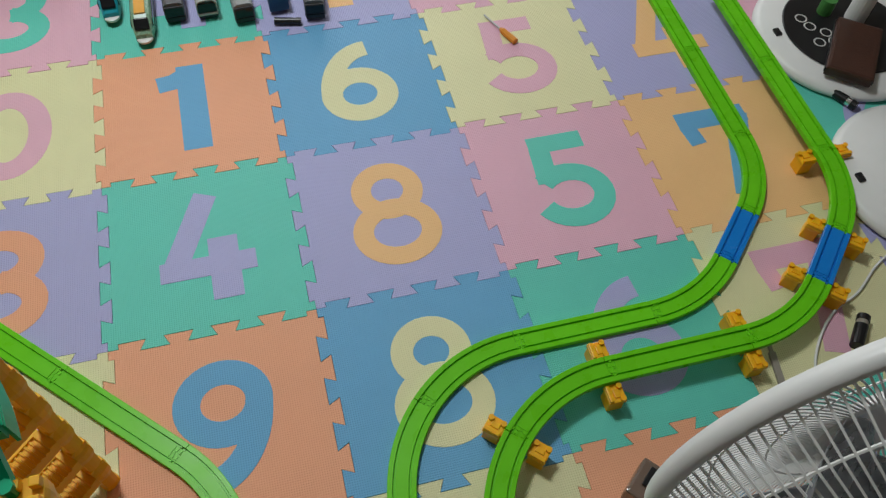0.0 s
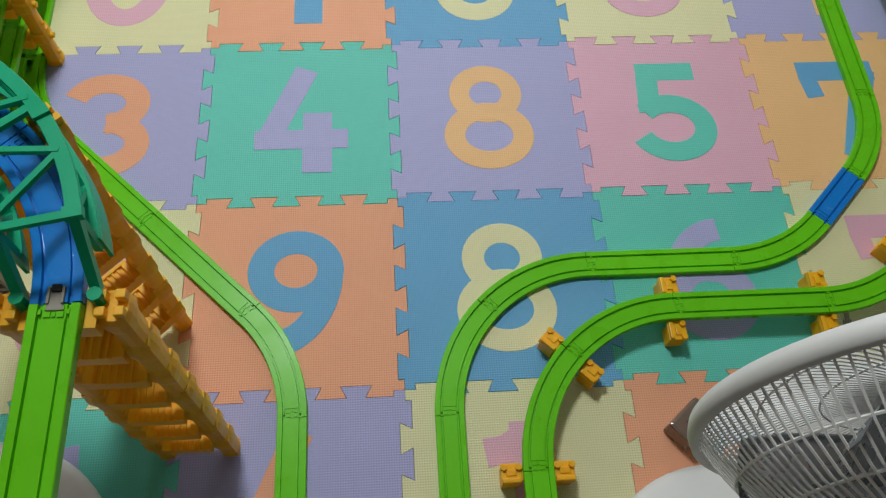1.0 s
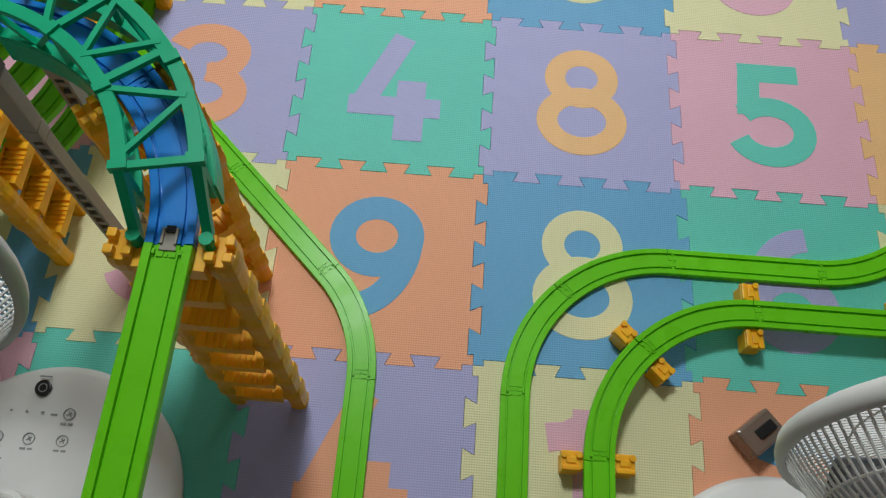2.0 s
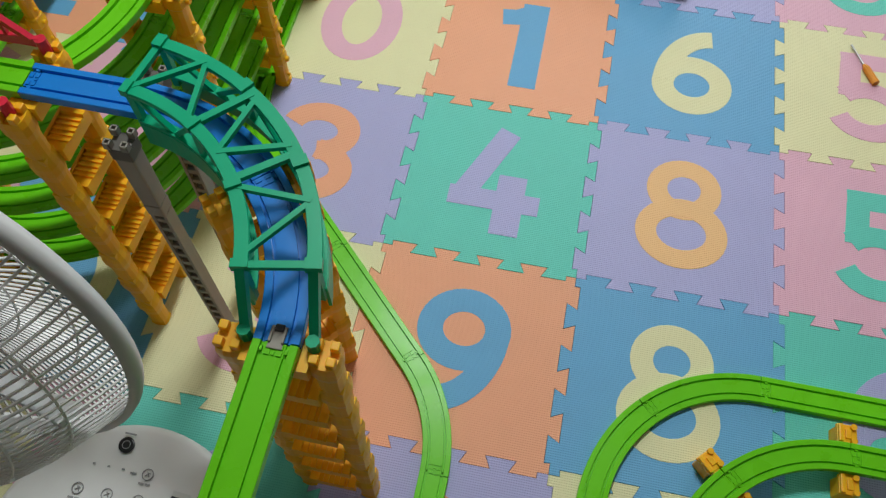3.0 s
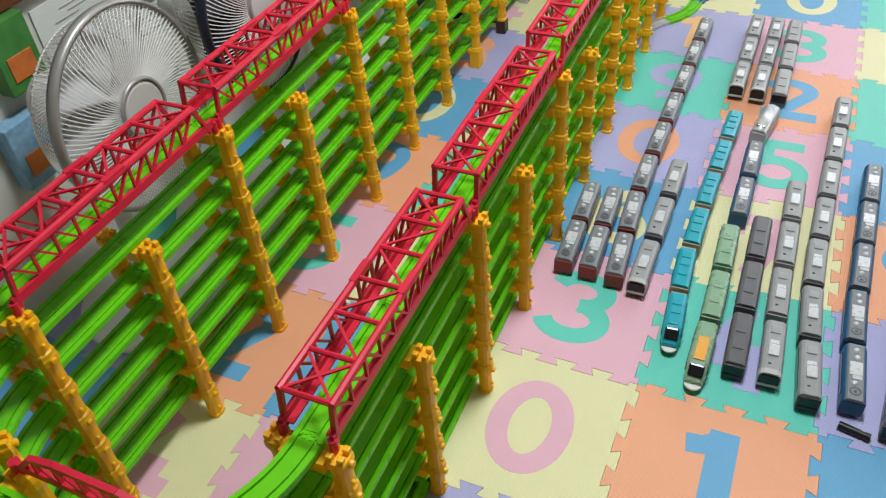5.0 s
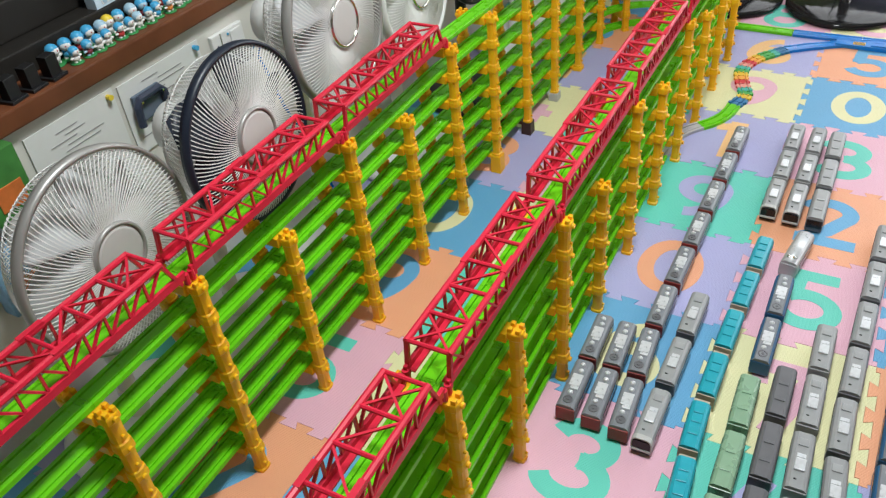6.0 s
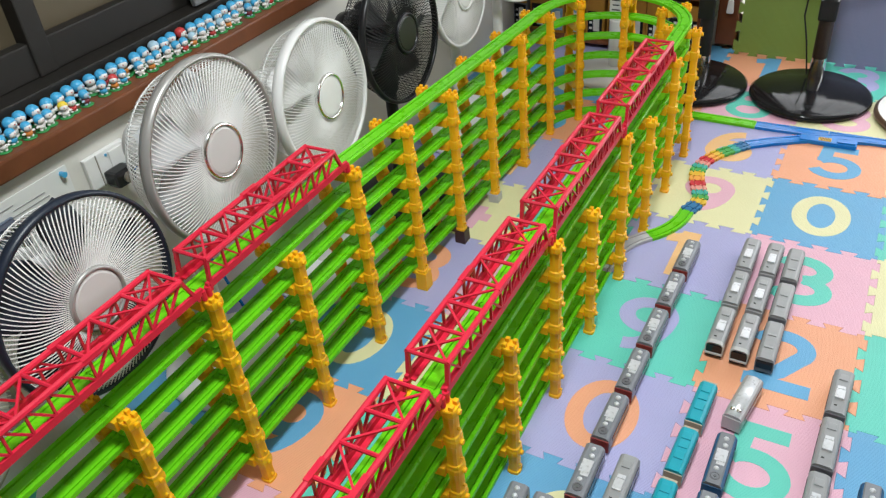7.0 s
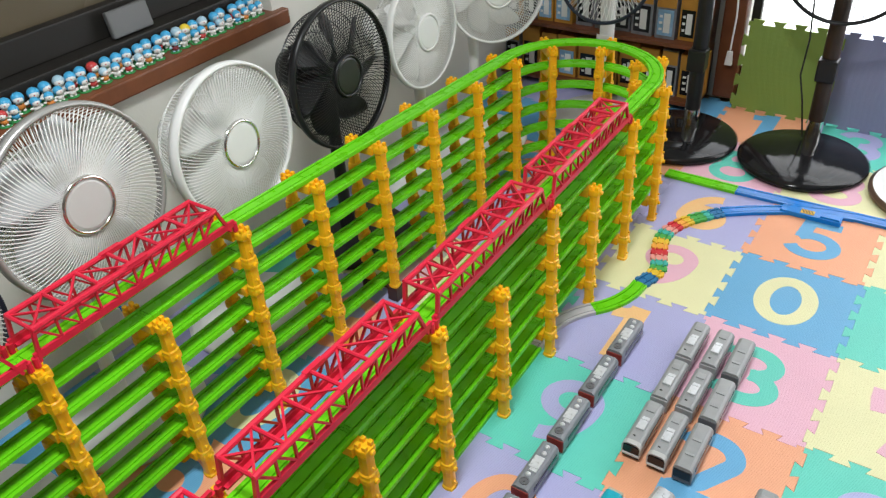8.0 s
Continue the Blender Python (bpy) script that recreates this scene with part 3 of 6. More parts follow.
POST, BEAM = post_mesh(H), beam_mesh(H)
TALL_H = 0.0670
POST_NEAR, BEAM_NEAR = post_mesh(TALL_H, True), beam_mesh(TALL_H)
PIER, PIER_NEAR = (BEAM, POST, web_mesh(H)), (BEAM_NEAR, POST_NEAR, web_mesh(TALL_H, deep=0.036))


def spacer_mesh(h, material):
    bm = bmesh.new()
    for s in (-1, 1):
        box(bm, (s * 0.04, 0, h / 2), (0.030, 0.032, h), 0.002, 0.96)
    box(bm, (0, 0, h - 0.006), (0.07, 0.02, 0.008), 0.001)
    return finish(bm, "base_block", material)


def pier_tower(m, n, mesh=PIER, h=H, base=0.0, base_mat=YELLOW, group="piers of the spiral", label=""):
    t = thing("pier_tower", label or "stack of amber yellow plastic bridge piers carrying green rails", "toy pier", group, m=m)
    if base > 0.004:
        part("base_block", spacer_mesh(base, base_mat), None, t)
    for i in range(n):
        block = part("pier_block", mesh[0], None, t, m=pose(0, 0, base + i * h))
        part("post", mesh[1], None, block, m=pose(0.040, 0, 0))
        part("post", mesh[1], None, block, m=pose(-0.040, 0, 0, 0, 0, 180))
        part("web_plate", mesh[2], None, block)
    return t


for k in range(12):
    pier_tower(SP @ pose(UR, k * S, 0), 6 if k % 2 == 0 or k == 11 else 5)
    if k <= 6:
        pier_tower(SP @ pose(UL, k * S, 0), 7 if k % 2 == 0 else 6)
    else:
        lift = H * (11 - k) / 5
        pier_tower(SP @ pose(UL, k * S, 0), 6, base=lift, base_mat={7: YELLOW, 8: BROWN_BLOCK, 9: PALE_GREY}.get(k, YELLOW),
                   label="stack of yellow plastic piers on a low base block")
for a in (45, 90, 135):
    x, y = UR - DC / 2 + DC / 2 * math.cos(radians(a)), 11 * S + DC / 2 * math.sin(radians(a))
    pier_tower(SP @ pose(x, y, 0, 0, 0, a), 6)
for a in (-90, -135):
    x, y = UR - DC / 2 + DC / 2 * math.cos(radians(a)), DC / 2 * math.sin(radians(a))
    pier_tower(SP @ pose(x, y, 0, 0, 0, a), 6)

# ---- red truss bridges ----
def bridge(m, z):
    t = thing("truss_bridge", "red plastic lattice girder bridge standing over a green rail", "toy bridge", "red bridges on the spiral", m=m @ pose(0, 0, z))
    L, w, hh = 2 * S - 0.008, 0.033, 0.057
    n = 10
    for s in (-1, 1):
        bm = bmesh.new()
        x = s * w
        bar(bm, (x, 0.004, 0.012), (x, L, 0.012), 0.006, 0.013)
        bar(bm, (x - s * 0.006, 0.010, 0.007), (x - s * 0.006, L - 0.01, 0.007), 0.012, 0.003)
        rod(bm, (x, 0.016, hh), (x, L - 0.034, hh), 0.0053, 8)
        bar(bm, (x, L / 2 - 0.02, hh + 0.001), (x, L / 2 + 0.02, hh + 0.001), 0.0095, 0.0095)
        for i in range(n + 1):
            y = 0.018 + (L - 0.054) * i / n
            if i in (0, n):
                bar(bm, (x, 0.010 if i == 0 else L - 0.012, 0.0), (x, y, hh), 0.0055, 0.007, (1, 0, 0))
            else:
                bar(bm, (x, y, 0.015), (x, y, hh), 0.0035, 0.0045, (1, 0, 0))
            if i < n:
                y2 = 0.018 + (L - 0.054) * (i + 1) / n
                zz = (0.016, hh) if (i < n / 2) else (hh, 0.016)
                bar(bm, (x, y, zz[1]), (x, y2, zz[0]), 0.0032, 0.0045, (1, 0, 0))
        for y in (0.004, L):
            rod(bm, (x, y, -0.006), (x, y, 0.012), 0.0055, 10)
        part("side_truss", bm, RED, t)
    m6 = 6
    for i in range(m6 + 1):
        y = 0.018 + (L - 0.054) * i / m6
        bm = bmesh.new()
        rod(bm, (-w, y, hh + 0.001), (w, y, hh + 0.001), 0.0036, 7)
        part("cross_bar", bm, RED, t)
        if i < m6:
            y2 = 0.018 + (L - 0.054) * (i + 1) / m6
            bm = bmesh.new()
            ends = ((-w, w) if i % 2 == 0 else (w, -w))
            bar(bm, (ends[0], y, hh - 0.0005), (ends[1], y2, hh - 0.0005), 0.0038, 0.003)
            if i in (0, m6 - 1):
                bar(bm, (ends[1], y, hh - 0.0008), (ends[0], y2, hh - 0.0008), 0.0038, 0.003)
            part("diagonal_brace", bm, RED, t)


for i in range(5):
    bridge(SP @ pose(UR, 2 * i * S, 0), 6 * H + 0.009)
for i in range(3):
    bridge(SP @ pose(UL, 2 * i * S, 0), 7 * H + 0.009)

# ---- the way off the top: a bend, a deck with low red girders, a blue bend in a green truss, then a ramp ----
upper = thing("upper_track", "green and blue plastic rails leading off the top of the spiral", "toy rail")
DECK_Z = 7 * TALL_H
pen = Pen(upper, TOP_END.p.x, TOP_END.p.y, TOP_END.p.z, TOP_END.h)
pen.curve(45, DC / 2, DECK_Z - 7 * H)
DK = -0.3  # heading of the deck
BX, BY, BH = 0.033, -0.365, -90 + DK
hb = radians(BH)
CB = Vector((BX, BY, 0)) + Vector((math.sin(hb), -math.cos(hb), 0)) * R  # centre of the bend
a0 = radians(BH + 90)
start_blue = CB + Vector((math.cos(a0 + math.pi / 2), math.sin(a0 + math.pi / 2), 0)) * R
deck_dir = Vector((math.cos(radians(DK)), math.sin(radians(DK)), 0))
half = start_blue - deck_dir * (S / 2)
deck0 = half - deck_dir * S
pen.p, pen.h = Vector((deck0.x, deck0.y, DECK_Z)), DK
pen.straight()
pen.straight(S / 2, material=BLUE, name="blue_straight_rail")
pen.curve(-45, R, material=BLUE, name="blue_curved_rail")
pen.curve(-45, R, material=BLUE, name="blue_curved_rail")
for i in range(3):
    pen.straight(dz=-0.005 - 0.012 * i)


def tower_at(p, heading, n=7, **kw):
    return pier_tower(pose(p.x, p.y, 0, 0, 0, heading + 90), n, PIER_NEAR, TALL_H, group="piers of the upper deck",
                      label="tall stack of amber yellow plastic piers under the upper deck", **kw)


tower_at(deck0, DK)
tower_at(half, DK)
tower_at(Vector((BX, BY, 0)), BH)
half_bend = CB + Vector((math.cos(a0 + math.pi / 4), math.sin(a0 + math.pi / 4), 0)) * (R - 0.006)
tower_at(half_bend, BH + 45)


def low_girder(m):
    t = thing("low_girder", "low red plastic girder beside the green deck rail", "toy bridge", "red girders of the deck", m=m)
    bm = bmesh.new()
    L = S
    n = 6
    bar(bm, (0.0, 0, 0.012), (L, 0, 0.012), 0.005, 0.011)
    tops = [(L * 0.16, 0.040), (L * 0.32, 0.048), (L * 0.68, 0.048), (L * 0.84, 0.040)]
    line = [(0.01, 0.014)] + tops + [(L - 0.01, 0.014)]
    for a, b in zip(line, line[1:]):
        bar(bm, (a[0], 0, a[1]), (b[0], 0, b[1]), 0.0065, 0.0065)
    xs = [L * f for f in (0.16, 0.30, 0.44, 0.58, 0.72, 0.84)]
    for i, x in enumerate(xs):
        top = np.interp(x, [p[0] for p in line], [p[1] for p in line])
        bar(bm, (x, 0, 0.012), (x, 0, top), 0.004, 0.004, (0, 1, 0))
        if i + 1 < len(xs):
            t2 = np.interp(xs[i + 1], [p[0] for p in line], [p[1] for p in line])
            if i < 3:
                bar(bm, (x, 0, top), (xs[i + 1], 0, 0.014), 0.004, 0.004, (0, 1, 0))
            else:
                bar(bm, (x, 0, 0.014), (xs[i + 1], 0, t2), 0.004, 0.004, (0, 1, 0))
    for x in (0, L):
        rod(bm, (x, 0, -0.002), (x, 0, 0.017), 0.006, 10)
    part("girder", bm, RED, t)


for s in (-1, 1):
    q = deck0 + Vector((-deck_dir.y, deck_dir.x, 0)) * 0.040 * s
    low_girder(pose(q.x, q.y, DECK_Z + 0.004, 0, 0, DK))

# curved green truss over the blue bend
truss = thing("curved_truss_bridge", "curved teal green plastic truss bridge over a blue rail", "toy bridge")


def ring_pt(r, a, z):
    return CB + Vector((r * math.cos(a), r * math.sin(a), z))


A0, A1 = a0 + math.pi / 2 - 0.15, a0 + 0.20
ZT, ZB = DECK_Z + 0.0585, DECK_Z + 0.004
TH, RT = 0.0288, 0.2155


def truss_piece(name, build):
    bm = bmesh.new()
    build(bm)
    part(name, bm, TEAL, truss)


for r in (RT - TH, RT + TH):
    arc = [A0 + (A1 - A0) * k / 24 for k in range(25)]
    out = 0.004 if r > RT else -0.004
    truss_piece("top_chord", lambda bm: sweep(bm, [(-0.0056, -0.0035), (0.0056, -0.0035), (0.0064, 0.0010), (0.0056, 0.0030), (-0.0056, 0.0030), (-0.0064, 0.0010)], [ring_pt(r, a, ZT) for a in arc]))
    truss_piece("side_plate", lambda bm: sweep(bm, [(-0.0015, -0.017), (0.0015, -0.017), (0.0015, 0.012), (-0.0015, 0.012)], [ring_pt(r + out, a, ZB) for a in arc]))
    truss_piece("bottom_chord", lambda bm: sweep(bm, [(-0.005, -0.002), (0.005, -0.002), (0.005, 0.002), (-0.005, 0.002)], [ring_pt(r, a, ZB + 0.014) for a in arc]))
    for i, a in enumerate((A0, A0 + (A1 - A0) / 3, A0 + (A1 - A0) * 2 / 3, A1)):
        truss_piece("post", lambda bm: bar(bm, ring_pt(r, a, ZB), ring_pt(r, a, ZT - 0.003), 0.0065, 0.0065))
        truss_piece("gusset", lambda bm: bar(bm, ring_pt(r, a - 0.02, ZT + 0.002), ring_pt(r, a + 0.02, ZT + 0.002), 0.0140, 0.0078))
        if i < 3:
            am = a + (A1 - A0) / 6
            an = a + (A1 - A0) / 3
            for q in (a, an):
                truss_piece("diagonal", lambda bm: bar(bm, ring_pt(r, q, ZT), ring_pt(r, am, ZB + 0.012), 0.005, 0.005))
    truss_piece("end_leg", lambda bm: bar(bm, ring_pt(r, A1, ZT), ring_pt(r, a0 + 0.02, ZB - 0.006), 0.008, 0.009))
    truss_piece("foot_peg", lambda bm: rod(bm, ring_pt(r, a0 + 0.02, ZB - 0.012), ring_pt(r, a0 + 0.02, ZB + 0.01), 0.006, 8))
for lift, (fi, fo, w) in enumerate(((0, 0, 0.0065), (0.0, 0.17, 0.005), (0.30, 0.17, 0.005), (0.33, 0.37, 0.007), (0.5, 0.39, 0.005), (0.5, 0.60, 0.005), (0.64, 0.63, 0.007), (0.67, 0.80, 0.005), (0.96, 0.80, 0.005), (1, 1, 0.0065))):
    bm = bmesh.new()
    bar(bm, ring_pt(RT - TH, A0 + (A1 - A0) * fi, ZT + 0.0004 + 0.0007 * (lift % 2)), ring_pt(RT + TH, A0 + (A1 - A0) * fo, ZT + 0.0004 + 0.0007 * (lift % 2)), w, 0.005)
    part("cross_brace", bm, TEAL, truss)

clip = thing("rail_clip", "small grey and white clip between a blue and a green rail", "toy rail", m=pose(BX, BY, DECK_Z + 0.0088, 0, 0, BH + 90))
bm = bmesh.new()
box(bm, (0, 0.004, -0.0005), (0.013, 0.020, 0.002), 0.0006)
part("plate", bm, GREY, clip)
for sx in (-1, 1):
    bm = bmesh.new()
    box(bm, (sx * 0.0055, 0.006, 0.001), (0.0022, 0.014, 0.003), 0.0006)
    part("jaw", bm, GREY, clip)
bm = bmesh.new()
box(bm, (0, 0.012, 0.0012), (0.0075, 0.006, 0.0025), 0.0006)
part("latch", bm, BLACK, clip)

# grey lattice posts at the start of the truss, each with a bracket head
for s in (-1, 1):
    q = start_blue + Vector((-deck_dir.y, deck_dir.x, 0)) * 0.040 * s
    post = thing("grey_pier", "slim grey plastic lattice post with a bracket head", "toy pier", "grey piers", m=pose(q.x, q.y, 0, 0, 0, DK))
    bm = bmesh.new()
    box(bm, (0, 0, 0.006), (0.032, 0.03, 0.012), 0.002)
    part("foot", bm, GREY, post)
    for sx in (-1, 1):
        bm = bmesh.new()
        bar(bm, (sx * 0.0075, 0, 0.012), (sx * 0.0075, 0, 0.335), 0.0036, 0.016, (0, 1, 0))
        part("rail_side", bm, GREY, post)
    # dark core between the rungs: shade of the lattice holes set as colour
    bm = bmesh.new()
    box(bm, (0, 0, 0.174), (0.0105, 0.006, 0.32))
    part("core", bm, GREY_DARK, post)
    for i in range(16):
        bm = bmesh.new()
        box(bm, (0, 0, 0.026 + i * 0.0198), (0.0112, 0.015, 0.0075), 0.001)
        part("rung", bm, GREY, post)
    bm = bmesh.new()
    box(bm, (0, 0, 0.345), (0.0190, 0.019, 0.020), 0.002, 1.05)
    box(bm, (0, 0, 0.397), (0.0190, 0.0190, 0.084), 0.002, 1.06)
    part("shaft_head", bm, GREY, post)
    bm = bmesh.new()
    box(bm, (0, 0, DECK_Z - 0.021), (0.022, 0.022, 0.018), 0.0015)
    bracket = part("bracket", bm, GREY_DARK, post)
    for dx, dy in ((-0.0088, -0.0084), (0.0088, -0.0084), (0.0088, 0.0084), (-0.0088, 0.0084)):
        bm = bmesh.new()
        for k in range(4):
            a = math.pi / 2 * k
            box(bm, (dx + 0.0028 * math.cos(a), dy + 0.0028 * math.sin(a), DECK_Z - 0.0075), (0.0016 if k % 2 == 0 else 0.0072, 0.0072 if k % 2 == 0 else 0.0016, 0.009), 0.0003)
        part("square_socket", bm, GREY, bracket)

# ---- tracks on the mats ----
ground = thing("ground_track", "bright green plastic rails on the mat, one bend after another", "toy rail")
pen = Pen(ground, 0.151, -0.763, 0, 90)
pen.straight().straight(0.2135).curve(45)
pen.straight()
pen.straight()
pen.curve(-45).straight(0.02)
loop = thing("ground_track", "bright green plastic rails with one blue half rail on the mat", "toy rail")
pen = Pen(loop, 0.358, -0.773, 0, 90)
pen.straight().straight(0.2165).curve(-45).curve(-45).straight().curve(45).straight(S / 2, material=BLUE, name="blue_half_rail").curve(45).straight().straight()
PZ = 0.031
raised = thing("raised_track", "bright green plastic rails on low yellow piers, one rail blue", "toy rail")
pen = Pen(raised, 0.463, -0.856, PZ, 90)
STOPS = []
pen.straight()
for step in ("S", "L", "L", "S", "R", "H", "R", "S", "S"):
    STOPS.append((pen.p.copy(), pen.h))
    if step == "S":
        pen.straight()
    elif step == "H":
        pen.straight(S / 2, material=BLUE, name="blue_half_rail")
    else:
        pen.curve(-45 if step == "L" else 45)


def low_piece(name, build):
    bm = bmesh.new()
    build(bm)
    return finish(bm, name, YELLOW)


LOW_FOOT = low_piece("pier_block", lambda bm: box(bm, (0, 0, PZ * 0.44), (0.024, 0.024, PZ * 0.88), 0.002, 0.95))
LOW_CAP = low_piece("cap", lambda bm: box(bm, (0, 0, PZ * 0.9), (0.026, 0.026, 0.007), 0.0015))
LOW_WALL = low_piece("end_wall", lambda bm: box(bm, (0, 0.0092, PZ + 0.002), (0.024, 0.0060, 0.006), 0.0015))
LOW_LUG = low_piece("lug", lambda bm: box(bm, (0, -0.0010, PZ + 0.0005), (0.013, 0.0080, 0.004), 0.001))
LOW_PEG = low_piece("peg", lambda bm: rod(bm, (0, -0.0075, PZ - 0.002), (0, -0.0075, PZ + 0.005), 0.0042, 10))
LOW_BAR = low_piece("crossbar", lambda bm: box(bm, (0, 0, PZ - 0.004), (0.05, 0.018, 0.007)))
for p, h in STOPS[:8]:
    t = thing("low_pier", "low amber yellow plastic pier under a green rail on the mat", "toy pier", "low piers on the mat", m=pose(p.x, p.y, 0, 0, 0, h + 90))
    part("crossbar", LOW_BAR, None, t)
    for x in (-0.034, 0.034):
        foot = part("pier_block", LOW_FOOT, None, t, m=pose(x, 0, 0))
        part("cap", LOW_CAP, None, foot)
        part("end_wall", LOW_WALL, None, foot)
        part("lug", LOW_LUG, None, foot)
        for dx in (-0.0095, 0.0095):
            part("peg", LOW_PEG, None, foot, m=pose(dx, 0, 0))

# ---- electric fans ----
def wires(bm, n, r0, z0, r1, z1, bulge, rad, swirl=0.0, seg=4, power=2.0):
    for i in range(n):
        a = 2 * math.pi * i / n
        pts = []
        for k in range(8):
            f = 1 - (1 - k / 7) ** 1.4
            r = r0 + (r1 - r0) * f
            z = z0 + (z1 - z0) * f ** power + bulge * math.sin(math.pi * f) * 0.3
            b = a + swirl * (1 - f)
            pts.append((r * math.cos(b), r * math.sin(b), z))
        tube(bm, pts, rad, seg)


def hoop(bm, r, z, rad, n=56, seg=5):
    rings = []
    for i in range(n):
        a = 2 * math.pi * i / n
        c, e = Vector((r * math.cos(a), r * math.sin(a), z)), Vector((math.cos(a), math.sin(a), 0))
        rings.append([bm.verts.new(c + e * rad * math.cos(2 * math.pi * k / seg) + Vector((0, 0, rad * math.sin(2 * math.pi * k / seg)))) for k in range(seg)])
    for i in range(n):
        a, b = rings[i], rings[(i + 1) % n]
        for k in range(seg):
            j = (k + 1) % seg
            bm.faces.new((a[k], a[j], b[j], b[k]))


def blade(bm, r0, r1, twist, width, start):
    """One curved, pitched fan blade with some thickness."""
    nr, na = 8, 8
    grid = []
    for top in (0, 1):
        rows = []
        for i in range(nr + 1):
            f = i / nr
            r = r0 + (r1 - r0) * f
            span = width * (0.55 + 0.75 * math.sin(math.pi * min(f * 0.8 + 0.15, 1)))
            if f > 0.85:
                span *= 1 - (f - 0.85) * 2.2
            row = []
            for k in range(na + 1):
                g = k / na
                a = start + twist * f + span * (g - 0.5)
                z = (g - 0.5) * 0.045 * (1 - 0.3 * f) + 0.004 * math.sin(math.pi * g) + (0.0016 if top else 0)
                row.append(bm.verts.new((r * math.cos(a), r * math.sin(a), z)))
            rows.append(row)
        grid.append(rows)
    for rows in grid:
        for i in range(nr):
            for k in range(na):
                bm.faces.new((rows[i][k], rows[i + 1][k], rows[i + 1][k + 1], rows[i][k + 1]))
    lo, hi = grid
    for i in range(nr):
        for k in (0, na):
            bm.faces.new((lo[i][k], hi[i][k], hi[i + 1][k], lo[i + 1][k]))
    for k in range(na):
        for i in (0, nr):
            bm.faces.new((lo[i][k], lo[i][k + 1], hi[i][k + 1], hi[i][k]))


def rear_plain(bm, wires_n, radius, mesh_rings):
    wires(bm, int(wires_n * 0.8), 0.04, -0.085, radius - 0.003, -0.012, -0.10, 0.0009, -0.15)
    for k in range(1, 4 + mesh_rings):
        f = k / (4 + mesh_rings)
        hoop(bm, 0.04 + (radius - 0.043) * f, -0.085 + 0.073 * f ** 2 - 0.03 * math.sin(math.pi * f), 0.0009)


ROW = "fans along the wall"


